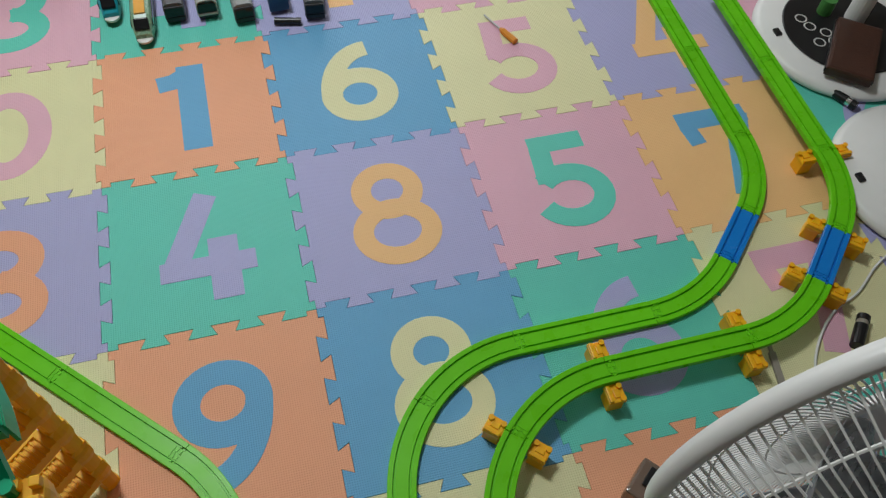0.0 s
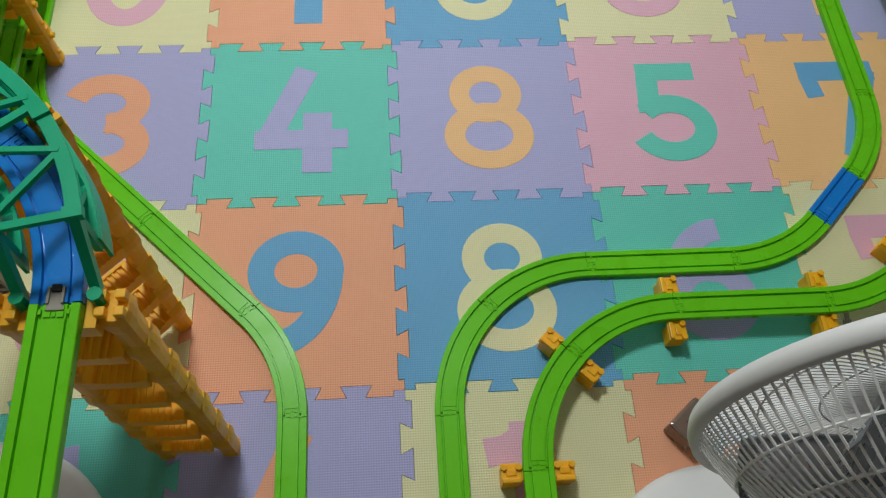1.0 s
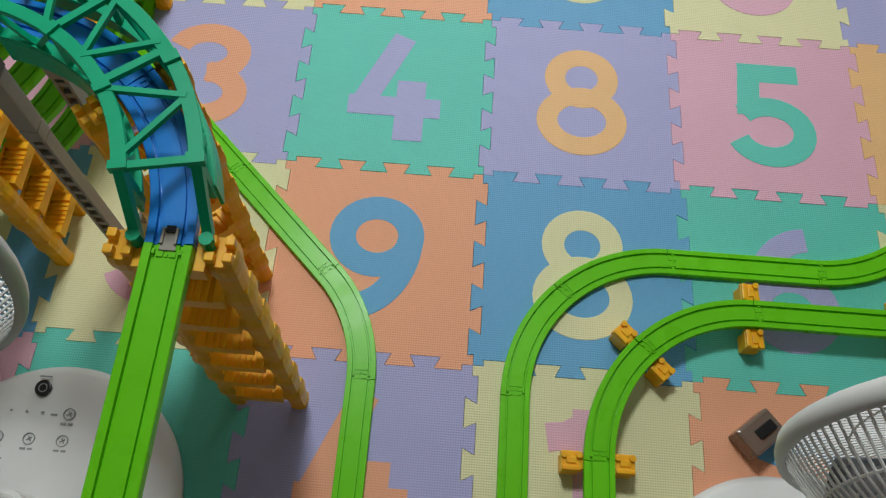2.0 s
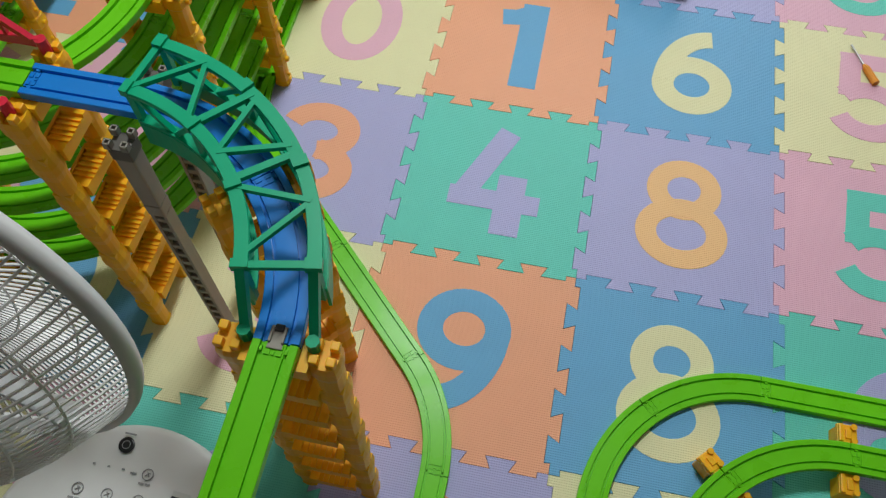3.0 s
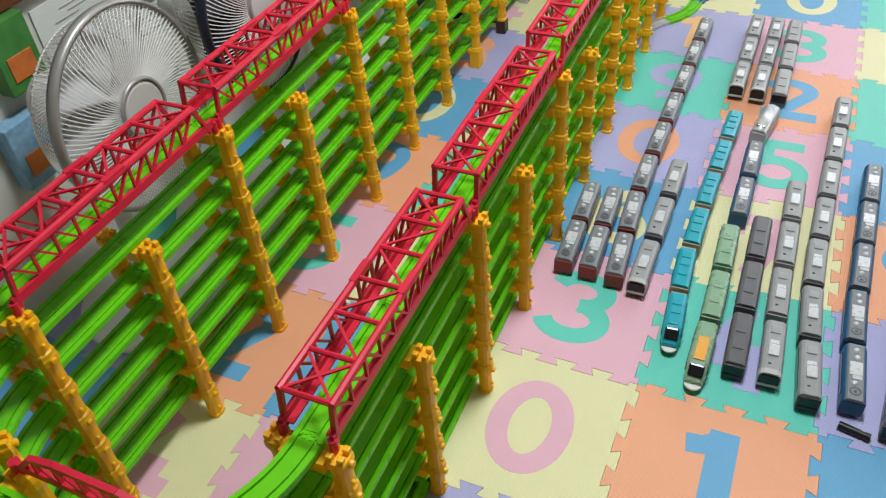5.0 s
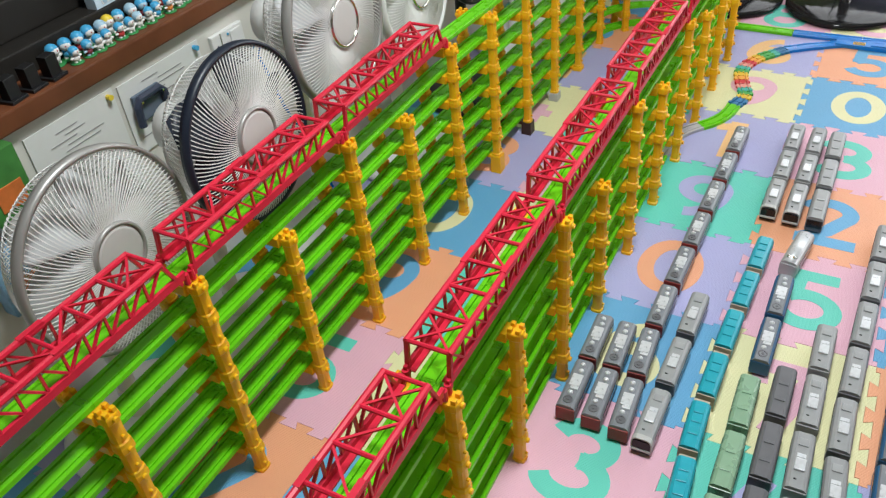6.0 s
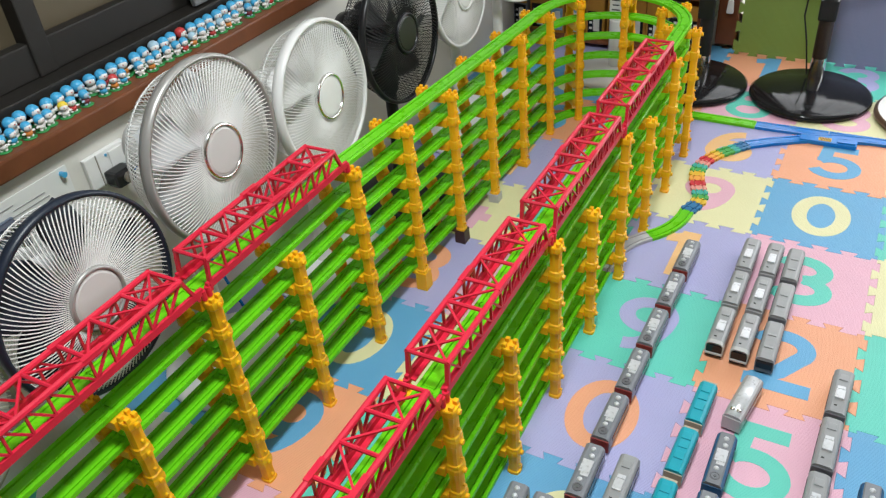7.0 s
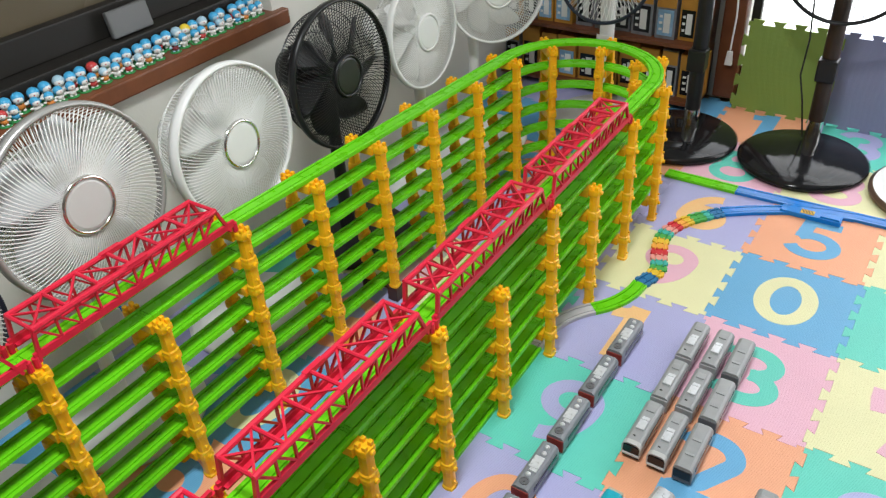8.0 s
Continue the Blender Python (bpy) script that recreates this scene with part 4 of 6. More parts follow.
def fan(label, foot, yaw, head, look_up, radius, ring_m, wire_m, hub_m, blade_m, body_m, base_m, base_r=0.165, wires_n=96, blades=7, pole_r=0.017,
        pole_at=None, rim=0.022, cap_ring=None, group="", with_base=True, mesh_rings=0, blade_len=0.86, head_at=None, rear_dome=None, fz=0.046, swirl=0.32, wire_r=0.0011):
    """A stand fan: foot (x, y), yaw of its face, head height, upward tilt of its face."""
    t = thing("electric_fan", label, "fan", group, m=pose(foot[0], foot[1], 0, 0, 0, yaw))
    off = Vector((0.06, 0, 0))
    if head_at is not None:
        off = Matrix.Rotation(radians(-yaw), 3, "Z") @ Vector((head_at[0] - foot[0], head_at[1] - foot[1], 0))
    hm = pose(off.x, off.y, head, 0, 90 - look_up, 0)
    bm = bmesh.new()
    lathe(bm, [(radius - 0.004, -rim * 0.55), (radius + 0.002, -rim * 0.5), (radius + 0.003, 0), (radius + 0.001, rim * 0.5), (radius - 0.006, rim * 0.5), (radius - 0.006, 0.002), (radius - 0.004, -rim * 0.55)], 72)
    part("guard_ring", bm, ring_m, t, smooth=True, m=hm)
    bm = bmesh.new()
    wires(bm, wires_n, 0.050, fz, radius - 0.004, 0.004, 0.03 * fz / 0.046, wire_r, swirl)
    for k in range(1, 3 if group != ROW else 1):
        f = k / 3
        hoop(bm, 0.045 + (radius - 0.05) * f, fz - (fz - 0.004) * f ** 2 + 0.009 * fz / 0.046 * math.sin(math.pi * f) - 0.001, 0.0009)
    tagged(part("front_guard", bm, wire_m, t, m=hm), kind="stuff")
    bm = bmesh.new()
    back = rear_dome or 0.085
    bow = 5.5 if group == ROW else 3.2
    if rear_dome:
        wires(bm, wires_n, 0.05, -back, radius - 0.005, -0.004, 0.0, wire_r, -swirl, power=bow)
        for f in (0.0, 0.36, 0.66, 0.84):
            hoop(bm, 0.05 + (radius - 0.055) * f, -back + (back - 0.004) * f ** bow + 0.001, 0.0012)
    else:
        rear_plain(bm, wires_n, radius, mesh_rings)
    tagged(part("rear_guard", bm, wire_m, t, m=hm), kind="stuff")
    bm = bmesh.new()
    lathe(bm, [(0, fz + 0.006), (0.040, fz + 0.0055), (0.045, fz + 0.0035), (0.046, fz), (0, fz - 0.002)], 48)
    cap = part("hub_cap", bm, hub_m, t, smooth=False, m=hm)
    bm = bmesh.new()
    lathe(bm, [(0.046, fz - 0.002), (0.046, fz + 0.006), (0.049, fz + 0.0075), (0.0525, fz + 0.005), (0.0525, fz - 0.003), (0.046, fz - 0.002)], 48)
    part("cap_ring", bm, cap_ring or ring_m, t, smooth=True, m=hm)
    bm = bmesh.new()
    lathe(bm, [(0, fz - 0.014), (0.02, fz - 0.014), (0.028, fz - 0.022), (0.03, -0.03), (0, -0.03)], 24)
    part("blade_hub", bm, blade_m, t, smooth=True, m=hm @ pose(0, 0, -0.012 if rear_dome else 0.0))
    for i in range(blades):
        bm = bmesh.new()
        blade(bm, 0.026, radius * blade_len, 0.5, 2 * math.pi / blades * 0.62, 2 * math.pi * i / blades)
        part("blade", bm, blade_m, t, smooth=True, m=hm @ pose(0, 0, -0.035 if rear_dome else 0.0))
    bm = bmesh.new()
    lathe(bm, [(0, -back - 0.10), (0.03, -back - 0.099), (0.048, -back - 0.087), (0.056, -back - 0.055), (0.058, -back - 0.005), (0.05, -back + 0.005), (0, -back + 0.005)], 32)
    part("motor_housing", bm, body_m, t, smooth=True, m=hm)
    px = -0.02 if pole_at is None else pole_at
    bm = bmesh.new()
    rod(bm, (px, 0, 0.02), (px, 0, head - 0.02), pole_r, 20)
    rod(bm, (px, 0, 0.02), (px, 0, 0.10), pole_r * 1.35, 20)
    box(bm, (px, 0, head - 0.03), (0.05, 0.045, 0.09), 0.008)
    part("pole", bm, body_m, t)
    if with_base:
        bm = bmesh.new()
        lathe(bm, [(0, 0.0), (base_r - 0.006, 0.0), (base_r, 0.006), (base_r - 0.001, 0.015), (base_r - 0.012, 0.024), (0.05, 0.030), (0, 0.031)], 64)
        part("base", bm, base_m, t, smooth=True)
    return t


def row_fan(label, hub, radius, *mats, yaw=0, **kw):
    """A fan of the row along the wall, placed by the centre of its hub cap."""
    d = Vector((math.cos(radians(yaw)), math.sin(radians(yaw)))) * 0.022
    return fan(label, (-0.965, hub[1] - d.y), yaw, hub[2], 4, radius, *mats, group=ROW, head_at=(hub[0] - d.x, hub[1] - d.y), rear_dome=0.100, fz=0.016, **dict(dict(wires_n=120, wire_r=0.0010, rim=0.017), **kw))


row_fan("white stand fan with a grey ring round its guard", (-0.825, 0.488, 0.479), 0.170, SILVER, WHITE_WIRE, HUB_GREY, CLEAR_BLADE, WHITE, WHITE, yaw=3)
row_fan("white stand fan with a navy ring round its guard", (-0.785, 0.803, 0.525), 0.163, NAVY, WHITE_WIRE, HUB_GREY, NAVY, WHITE, WHITE, cap_ring=SILVER, blades=5, blade_len=0.94, yaw=3)
row_fan("white stand fan with a silver ring and clear blades", (-0.828, 1.166, 0.583), 0.172, SILVER, WHITE_WIRE, HUB_GREY, CLEAR_BLADE, WHITE, WHITE, cap_ring=CHROME, blades=5, rim=0.020, yaw=3)
row_fan("all-white stand fan with a chrome hub ring", (-0.872, 1.555, 0.508), 0.168, WHITE, WHITE_WIRE, WHITE, WHITE, WHITE, WHITE, cap_ring=CHROME, blades=5, rim=0.024, yaw=3)
row_fan("glossy black stand fan with a dark green hub cap", (-0.905, 1.956, 0.500), 0.182, BLACK, BLACK, DARK_GREEN_HUB, BLACK, BLACK, BLACK, wires_n=110)
row_fan("plain white stand fan with a wire guard", (-0.935, 2.350, 0.475), 0.160, WHITE, WHITE_WIRE, WHITE, WHITE, WHITE, WHITE)
row_fan("white stand fan turned towards the room", (-0.865, 2.630, 0.520), 0.160, WHITE, WHITE_WIRE, WHITE, WHITE, WHITE, WHITE, yaw=-35)

# two near fans that face the middle of the room
dc_fan = fan("white stand fan with a pale grey ring and touch panel base", (-0.224, -0.519), 89.4, 0.599, -8.6, 0.185, RING_PALE, WHITE_WIRE, HUB_GREY, CLEAR_BLADE, WHITE, WHITE, base_r=0.172, rim=0.013, wires_n=120, head_at=(-0.206, -0.431), pole_at=-0.02, rear_dome=0.10, fz=0.02, swirl=0.12, wire_r=0.0011)
fan("white stand fan with a broad white ring over the mat", (0.687, -0.586), 86.4, 0.511, -4.3, 0.185, WHITE, WHITE_WIRE, WHITE, SMOKE_BLADE, WHITE, WHITE, rim=0.015, wires_n=128, head_at=(0.687, -0.491), pole_at=-0.02, rear_dome=0.085, fz=0.016, swirl=0.12, wire_r=0.0011)


def dc_base_marks():
    """Touch panel marks printed on the near fan's base."""
    to_local = dc_fan.matrix_basis.inverted()
    Z = 0.0305

    def at(x, y, z=Z, rz=0.0):
        return to_local @ pose(x + 0.011, y + 0.011, z, 0, 0, rz)
    bm = bmesh.new()
    lathe(bm, [(0.0105, -0.001), (0.0105, 0.0014), (0.0085, 0.002), (0, 0.002)], 28)
    btn = part("power_button", bm, BLACK, dc_fan, "round black power button", m=at(-0.263, -0.393, 0.0285))
    bm = bmesh.new()
    lathe(bm, [(0.0046, 0.0021), (0.0052, 0.0024), (0.0058, 0.0021)], 20)
    part("icon_ring", bm, PRINT_GREY, btn)
    for x, y in ((-0.221, -0.424), (-0.303, -0.458), (-0.263, -0.458), (-0.221, -0.458)):
        bm = bmesh.new()
        lathe(bm, [(0.0066, -0.001), (0.0066, 0.0008), (0.0076, 0.0008), (0.0076, -0.001)], 24)
        ring = part("touch_icon", bm, PRINT_GREY, dc_fan, m=at(x, y, 0.0292))
        bm = bmesh.new()
        bar(bm, (-0.003, -0.002, 0.0003), (0.003, 0.002, 0.0003), 0.0012, 0.0012)
        bar(bm, (0.0028, -0.003, 0.0003), (-0.0008, 0.003, 0.0003), 0.0012, 0.0012)
        part("icon_bar", bm, PRINT_GREY, ring)
        for k, w in ((-0.0045, 0.007), (0.0045, 0.006)):
            bm = bmesh.new()
            box(bm, (k, -0.0125, 0), (w, 0.0025, 0.001))
            part("print_bar", bm, PRINT_GREY, ring)
    for x, y, w in ((-0.263, -0.378, 0.016), (-0.255, -0.424, 0.004), (-0.275, -0.424, 0.003), (-0.295, -0.424, 0.003), (-0.24, -0.426, 0.008), (-0.32, -0.482, 0.006), (-0.306, -0.483, 0.006), (-0.293, -0.484, 0.006), (-0.244, -0.484, 0.005), (-0.23, -0.485, 0.006), (-0.217, -0.486, 0.005)):
        bm = bmesh.new()
        box(bm, (0, 0, 0), (w, 0.0022, 0.001))
        part("print_bar", bm, PRINT_GREY, dc_fan, m=at(x, y, 0.0292))
    bm = bmesh.new()
    box(bm, (0, 0, 0), (0.024, 0.010, 0.0012))
    part("rating_label", bm, PAPER, dc_fan, "small black and white sticker", m=at(-0.169, -0.442, 0.0288, 176))
    bm = bmesh.new()
    box(bm, (0, 0.0038, 0.0009), (0.023, 0.0035, 0.0008))
    part("label_bar", bm, INK, dc_fan, m=at(-0.169, -0.442, 0.0288, 176))
    bm = bmesh.new()
    box(bm, (0, 0, 0), (0.052, 0.024, 0.0012))
    plate = part("motor_label", bm, INK, dc_fan, "white sticker with black lettering", m=at(-0.312, -0.512, 0.0296, 184))
    bm = bmesh.new()
    box(bm, (0, 0, 0.0006), (0.0505, 0.0225, 0.0012))
    part("sticker", bm, PAPER, plate)
    me = text_mesh("DC motor", 0.0085, 0.040, thick=0.0004)
    me.materials.append(INK)
    part("lettering", me, None, plate, m=pose(0, -0.004, 0.0016))
    for k in range(5):
        bm = bmesh.new()
        box(bm, (-0.014 + k * 0.0068, 0.0065, 0.0014), (0.005, 0.0045, 0.0006))
        part("print_bar", bm, PRINT_GREY, plate)


dc_base_marks()


# ---- toy trains ----
def car_parts(body_m, end_m, roof_kind, nose=False, L=0.128, W=0.038, HC=0.046, end_window=True, front="", roof_top=None, load=None, gangway=None):
    """Meshes of one car, along +y from its front end; shared by the cars of a train."""
    out = []
    bm = bmesh.new()
    prof = [(-W / 2 + 0.001, 0.008), (W / 2 - 0.001, 0.008), (W / 2, 0.011), (W / 2, HC - 0.009), (W / 2 - 0.003, HC - 0.003), (W / 2 - 0.008, HC), (-W / 2 + 0.008, HC), (-W / 2 + 0.003, HC - 0.003), (-W / 2, HC - 0.009), (-W / 2, 0.011)]
    n = 8
    if nose:
        rings = []
        for i in range(n + 1):
            f = i / n
            y = f * L
            k = 1.0 if f > 0.3 else 0.45 + 0.55 * math.sin(math.pi / 2 * f / 0.3)
            rings.append([bm.verts.new((u * (0.6 + 0.4 * k), y, 0.008 + (v - 0.008) * k)) for u, v in prof])
        for a, b in zip(rings, rings[1:]):
            for i in range(len(prof)):
                j = (i + 1) % len(prof)
                bm.faces.new((a[i], a[j], b[j], b[i]))
        bm.faces.new(rings[0])
        bm.faces.new(rings[-1][::-1])
    else:
        sweep(bm, [(-u, v) for u, v in prof], [(0, 0.002, 0), (0, L * 0.5, 0), (0, L - 0.002, 0)])
    out.append(("body", finish(bm, "body", body_m)))
    # side windows, proud by a hair
    for s in (-1, 1):
        bm = bmesh.new()
        box(bm, (s * W / 2, L * 0.54, HC * 0.62), (0.0016, L * 0.74, HC * 0.22), 0.0006)
        out.append(("window_band", finish(bm, "window_band", GLASS_BLACK)))
    # ends
    for y in (() if nose else (0.0015,)) + (L - 0.0015,):
        bm = bmesh.new()
        box(bm, (0, y, HC * 0.5), (W * 0.96, 0.0035, HC * 0.68), 0.001)
        out.append(("end_panel", finish(bm, "end_panel", end_m)))
    if roof_top is not None:
        bm = bmesh.new()
        sweep(bm, [(-W / 2 + 0.002, HC - 0.0055), (-W / 2 + 0.0075, HC + 0.0012), (W / 2 - 0.0075, HC + 0.0012), (W / 2 - 0.002, HC - 0.0055)], [(0, 0.0005, 0), (0, L * 0.5, 0), (0, L - 0.0005, 0)])
        out.append(("roof", finish(bm, "roof", roof_top)))
    if load is not None:
        for y, w in ((0.40, 0.30), (0.62, 0.14)):
            bm = bmesh.new()
            box(bm, (0, L * y, HC + 0.0005), (W * 0.52, L * w, 0.004), 0.0012)
            out.append(("load", finish(bm, "load", load)))
    if gangway is not None:
        bm = bmesh.new()
        box(bm, (0, L + 0.0035, HC * 0.5), (W * 0.82, 0.008, HC * 0.78), 0.002)
        out.append(("gangway", finish(bm, "gangway", gangway)))
    if front == "rim":
        # an arched white rim round the cab window
        rim = [(W / 2, HC * 0.36), (W / 2, HC - 0.009), (W / 2 - 0.003, HC - 0.003), (W / 2 - 0.008, HC + 0.0004), (0, HC + 0.0010)]
        rim += [(-x, z) for x, z in rim[-2::-1]]
        bm = bmesh.new()
        rings = []
        for x, z in rim:
            k = 0.90
            cz = HC * 0.55
            rings.append([bm.verts.new(v) for v in ((x * 1.01, -0.003, z), (x * k, -0.003, cz + (z - cz) * k), (x * k, 0.006, cz + (z - cz) * k), (x * 1.01, 0.008, z + 0.0002))])
        for a, b in zip(rings, rings[1:]):
            for i in range(4):
                j = (i + 1) % 4
                bm.faces.new((a[i], a[j], b[j], b[i]))
        bm.faces.new(rings[0])
        bm.faces.new(rings[-1][::-1])
        out.append(("cab_rim", finish(bm, "cab_rim", CAB_GREY)))
    if front == "rim":
        bm = bmesh.new()
        box(bm, (0, -0.0015, HC * 0.33), (W * 0.97, 0.006, 0.005), 0.0015)
        out.append(("front_sill", finish(bm, "front_sill", CAB_GREY)))
    if front:
        bm = bmesh.new()
        box(bm, (0, -0.0008, HC * 0.25), (W * 0.9, 0.003, HC * 0.22), 0.0008)
        out.append(("front_skirt", finish(bm, "front_skirt", BLACK)))
    if nose:
        bm = bmesh.new()
        lathe(bm, [(W * 0.36, 0.010), (W * 0.40, 0.012), (W * 0.40, 0.0155), (W * 0.34, 0.0165), (0, 0.0165), (0, 0.010)], 28, (0, 0.004, 0))
        out.append(("nose_lip", finish(bm, "nose_lip", FIG_WHITE)))
    if end_window:
        bm = bmesh.new()
        if nose:
            box(bm, (0, 0.0150, HC * 0.80), (W * 0.70, 0.022, 0.008), 0.003, rot=Matrix.Rotation(radians(36), 4, "X"))
        else:
            box(bm, (0, -0.0008, HC * 0.62), (W * 0.88, 0.003, HC * 0.44), 0.0008)
        out.append(("windscreen", finish(bm, "windscreen", GLASS_BLACK)))
    roof_m = body_m if roof_kind in ("ribs", "flat") else ROOF_SILVER

    def unit(c, size, bev):
        bm = bmesh.new()
        box(bm, c, size, bev)
        out.append(("roof_unit", finish(bm, "roof_unit", roof_m)))
    if roof_kind == "loco":
        unit((0, L * 0.54, HC + 0.0012), (W * 0.54, L * 0.24, 0.0035), 0.001)
        unit((W * 0.06, L * 0.40, HC + 0.0008), (W * 0.40, L * 0.08, 0.0028), 0.0008)
        for f, x in ((0.88, 0.0), (0.75, W * 0.05), (0.29, -W * 0.04)):
            bm = bmesh.new()
            lathe(bm, [(0, 0.0042), (0.0035, 0.0036), (0.0052, 0.0015), (0.0056, -0.001), (0, -0.001)], 14, (x, L * f, HC))
            out.append(("roof_dome", finish(bm, "roof_dome", ROOF_SILVER, True)))
        bm = bmesh.new()
        lathe(bm, [(0.0095, -0.001), (0.0095, 0.0016), (0.0070, 0.0020), (0.0066, 0.0010), (0.0030, 0.0010), (0.0026, 0.0022), (0, 0.0022)], 18, (0, L * 0.15, HC))
        out.append(("roof_fan", finish(bm, "roof_fan", TRAIN_DARK)))
    elif roof_kind == "unit":
        unit((0, L * 0.40, HC + 0.0020), (W * 0.46, L * 0.20, 0.006), 0.0014)
        unit((0, L * 0.56, HC + 0.0008), (W * 0.40, L * 0.07, 0.003), 0.0008)
        bm = bmesh.new()
        box(bm, (0, L * 0.80, HC + 0.0009), (W * 0.44, L * 0.13, 0.0030), 0.0010)
        out.append(("roof_vent", finish(bm, "roof_vent", body_m)))
        bm = bmesh.new()
        box(bm, (-W * 0.10, L * 0.16, HC + 0.0006), (0.0050, 0.0022, 0.0022), 0.0005)
        out.append(("roof_clip", finish(bm, "roof_clip", BLACK)))
    elif roof_kind == "tank":
        bm = bmesh.new()
        sweep(bm, [(W * 0.485 * math.cos(math.pi * i / 12), HC - 0.013 + 0.0165 * math.sin(math.pi * i / 12)) for i in range(13)], [(0, 0.004, 0), (0, L * 0.5, 0), (0, L - 0.004, 0)])
        out.append(("barrel", finish(bm, "barrel", ROOF_SILVER, True)))
        for x in (-0.006, 0.006):
            bm = bmesh.new()
            lathe(bm, [(0, 0.0040), (0.0040, 0.0032), (0.0052, 0), (0, -0.001)], 12, (x, L * 0.14, HC + 0.002))
            out.append(("valve_cap", finish(bm, "valve_cap", CHROME, True)))
    elif roof_kind == "flat":
        for f in (0.3, 0.62):
            unit((0, L * f, HC + 0.0008), (W * 0.45, L * 0.05, 0.0025), 0.0006)
    elif roof_kind == "ribs":
        for f in (0.35, 0.6, 0.8):
            unit((0, L * f, HC + 0.0008), (W * 0.5, L * 0.16, 0.0030), 0.0009)
    bm = bmesh.new()
    box(bm, (0, L / 2, 0.009), (W * 0.8, L * 0.9, 0.008), 0.001)
    out.append(("underframe", finish(bm, "underframe", BLACK)))
    for y in (0.2, 0.8):
        bm = bmesh.new()
        rod(bm, (-W * 0.44, L * y, 0.0075), (W * 0.44, L * y, 0.0075), 0.0075, 14)
        out.append(("wheel_pair", finish(bm, "wheel_pair", BLACK)))
    bm = bmesh.new()
    box(bm, (0, L + 0.005, 0.013), (0.008, 0.014, 0.005), 0.001)
    out.append(("coupling", finish(bm, "coupling", BLACK)))
    return out


def train(label, line, body_m, end_m, roof, count, pitch=0.140, nose=False, first_body=None, rear_body=None, **kw):
    """A train whose roof centres run along a line of (x, y) places, first car foremost."""
    t = thing("toy_train", label, "toy train", "toy trains parked on the mat")
    head = car_parts(first_body or body_m, end_m, roof, nose, **kw)
    mid = car_parts(body_m, end_m, roof, False, **dict(kw, end_window=False, front="", load=None))
    pts = [Vector((x + 0.009, y + 0.012, 0)) for x, y in line]
    if len(pts) == 1:
        pts.append(pts[0] + Vector((0, 1, 0)))
    cum = [0.0]
    for a, b in zip(pts, pts[1:]):
        cum.append(cum[-1] + (b - a).length)

    def at(s):
        return Vector((np.interp(s, cum, [p.x for p in pts]) if s <= cum[-1] else pts[-1].x + (pts[-1] - pts[-2]).normalized().x * (s - cum[-1]),
                       np.interp(s, cum, [p.y for p in pts]) if s <= cum[-1] else pts[-1].y + (pts[-1] - pts[-2]).normalized().y * (s - cum[-1]), 0))
    for i in range(count):
        c = at(i * pitch)
        d = (at(i * pitch + 0.04) - at(max(i * pitch - 0.04, 0))).normalized()
        rot = Matrix.Rotation(math.atan2(-d.x, d.y), 4, "Z")
        parts = head if i == 0 else mid
        m = Matrix.Translation(c) @ rot @ Matrix.Translation((0, -kw.get("L", 0.128) / 2, 0))
        body = part("car", parts[0][1], None, t, m=m)
        for name, me in parts[1:]:
            part(name, me, None, body)
    return t


train("two grey toy locomotives with maroon ends, coupled", [(-0.219, 0.875), (-0.226, 1.03)], TRAIN_GREY, TRAIN_RED, "loco", 2, end_window=False)
train("two grey toy locomotives with maroon ends, coupled", [(-0.168, 0.873), (-0.176, 1.035)], TRAIN_GREY, TRAIN_RED, "loco", 2, end_window=False)
train("long grey toy freight train with maroon ends", [(-0.115, 0.868), (-0.127, 1.04), (-0.131, 1.18), (-0.128, 1.9)], TRAIN_GREY, TRAIN_RED, "loco", 8, 0.1445, end_window=False)
train("grey commuter toy train with a black windscreen", [(-0.064, 0.862), (-0.064, 1.19)], TRAIN_ASH, TRAIN_DARK, "unit", 3, 0.148, front="rim")
train("teal toy express train with a rounded nose", [(0.022, 0.735), (0.012, 0.88), (0.014, 1.15), (0.022, 1.41)], TRAIN_TEAL, TRAIN_BEIGE, "ribs", 6, 0.135, nose=True, gangway=TRAIN_BEIGE, L=0.114, W=0.036)
train("clear green toy train with an orange load inside", [(0.082, 0.672), (0.083, 0.82), (0.080, 0.97)], TRAIN_GREEN, TRAIN_GREEN, "flat", 3, 0.146, nose=True, first_body=TRAIN_GREEN, load=TRAIN_ORANGE)
train("dark grey toy train with plain roofs", [(0.140, 0.718), (0.138, 0.872), (0.137, 1.022)], TRAIN_DARK, TRAIN_DARK, "flat", 3, 0.147, front="dark")
train("mid-grey toy commuter train with silver roof boxes", [(0.198, 0.718), (0.193, 0.872), (0.190, 1.16)], TRAIN_ASH, TRAIN_ASH, "unit", 4, 0.147, front="rim")
train("long grey toy train with silver roof boxes", [(0.262, 0.690), (0.252, 0.836), (0.248, 0.985), (0.254, 1.28), (0.262, 1.55)], TRAIN_ASH, TRAIN_DARK, "unit", 7, 0.1425, front="dark")
train("grey toy freight train with dark blue ends", [(0.331, 0.705), (0.327, 0.85), (0.338, 1.27)], TRAIN_BLUE, TRAIN_BLUE, "loco", 5, 0.141, end_window=False, roof_top=TRAIN_GREY)
train("dark grey toy train bending away on the mat", [(0.402, 0.672), (0.415, 0.813), (0.428, 1.23), (0.432, 1.36), (0.455, 1.49), (0.52, 1.62)], TRAIN_DARK, TRAIN_DARK, "flat", 8, 0.139, front="dark")
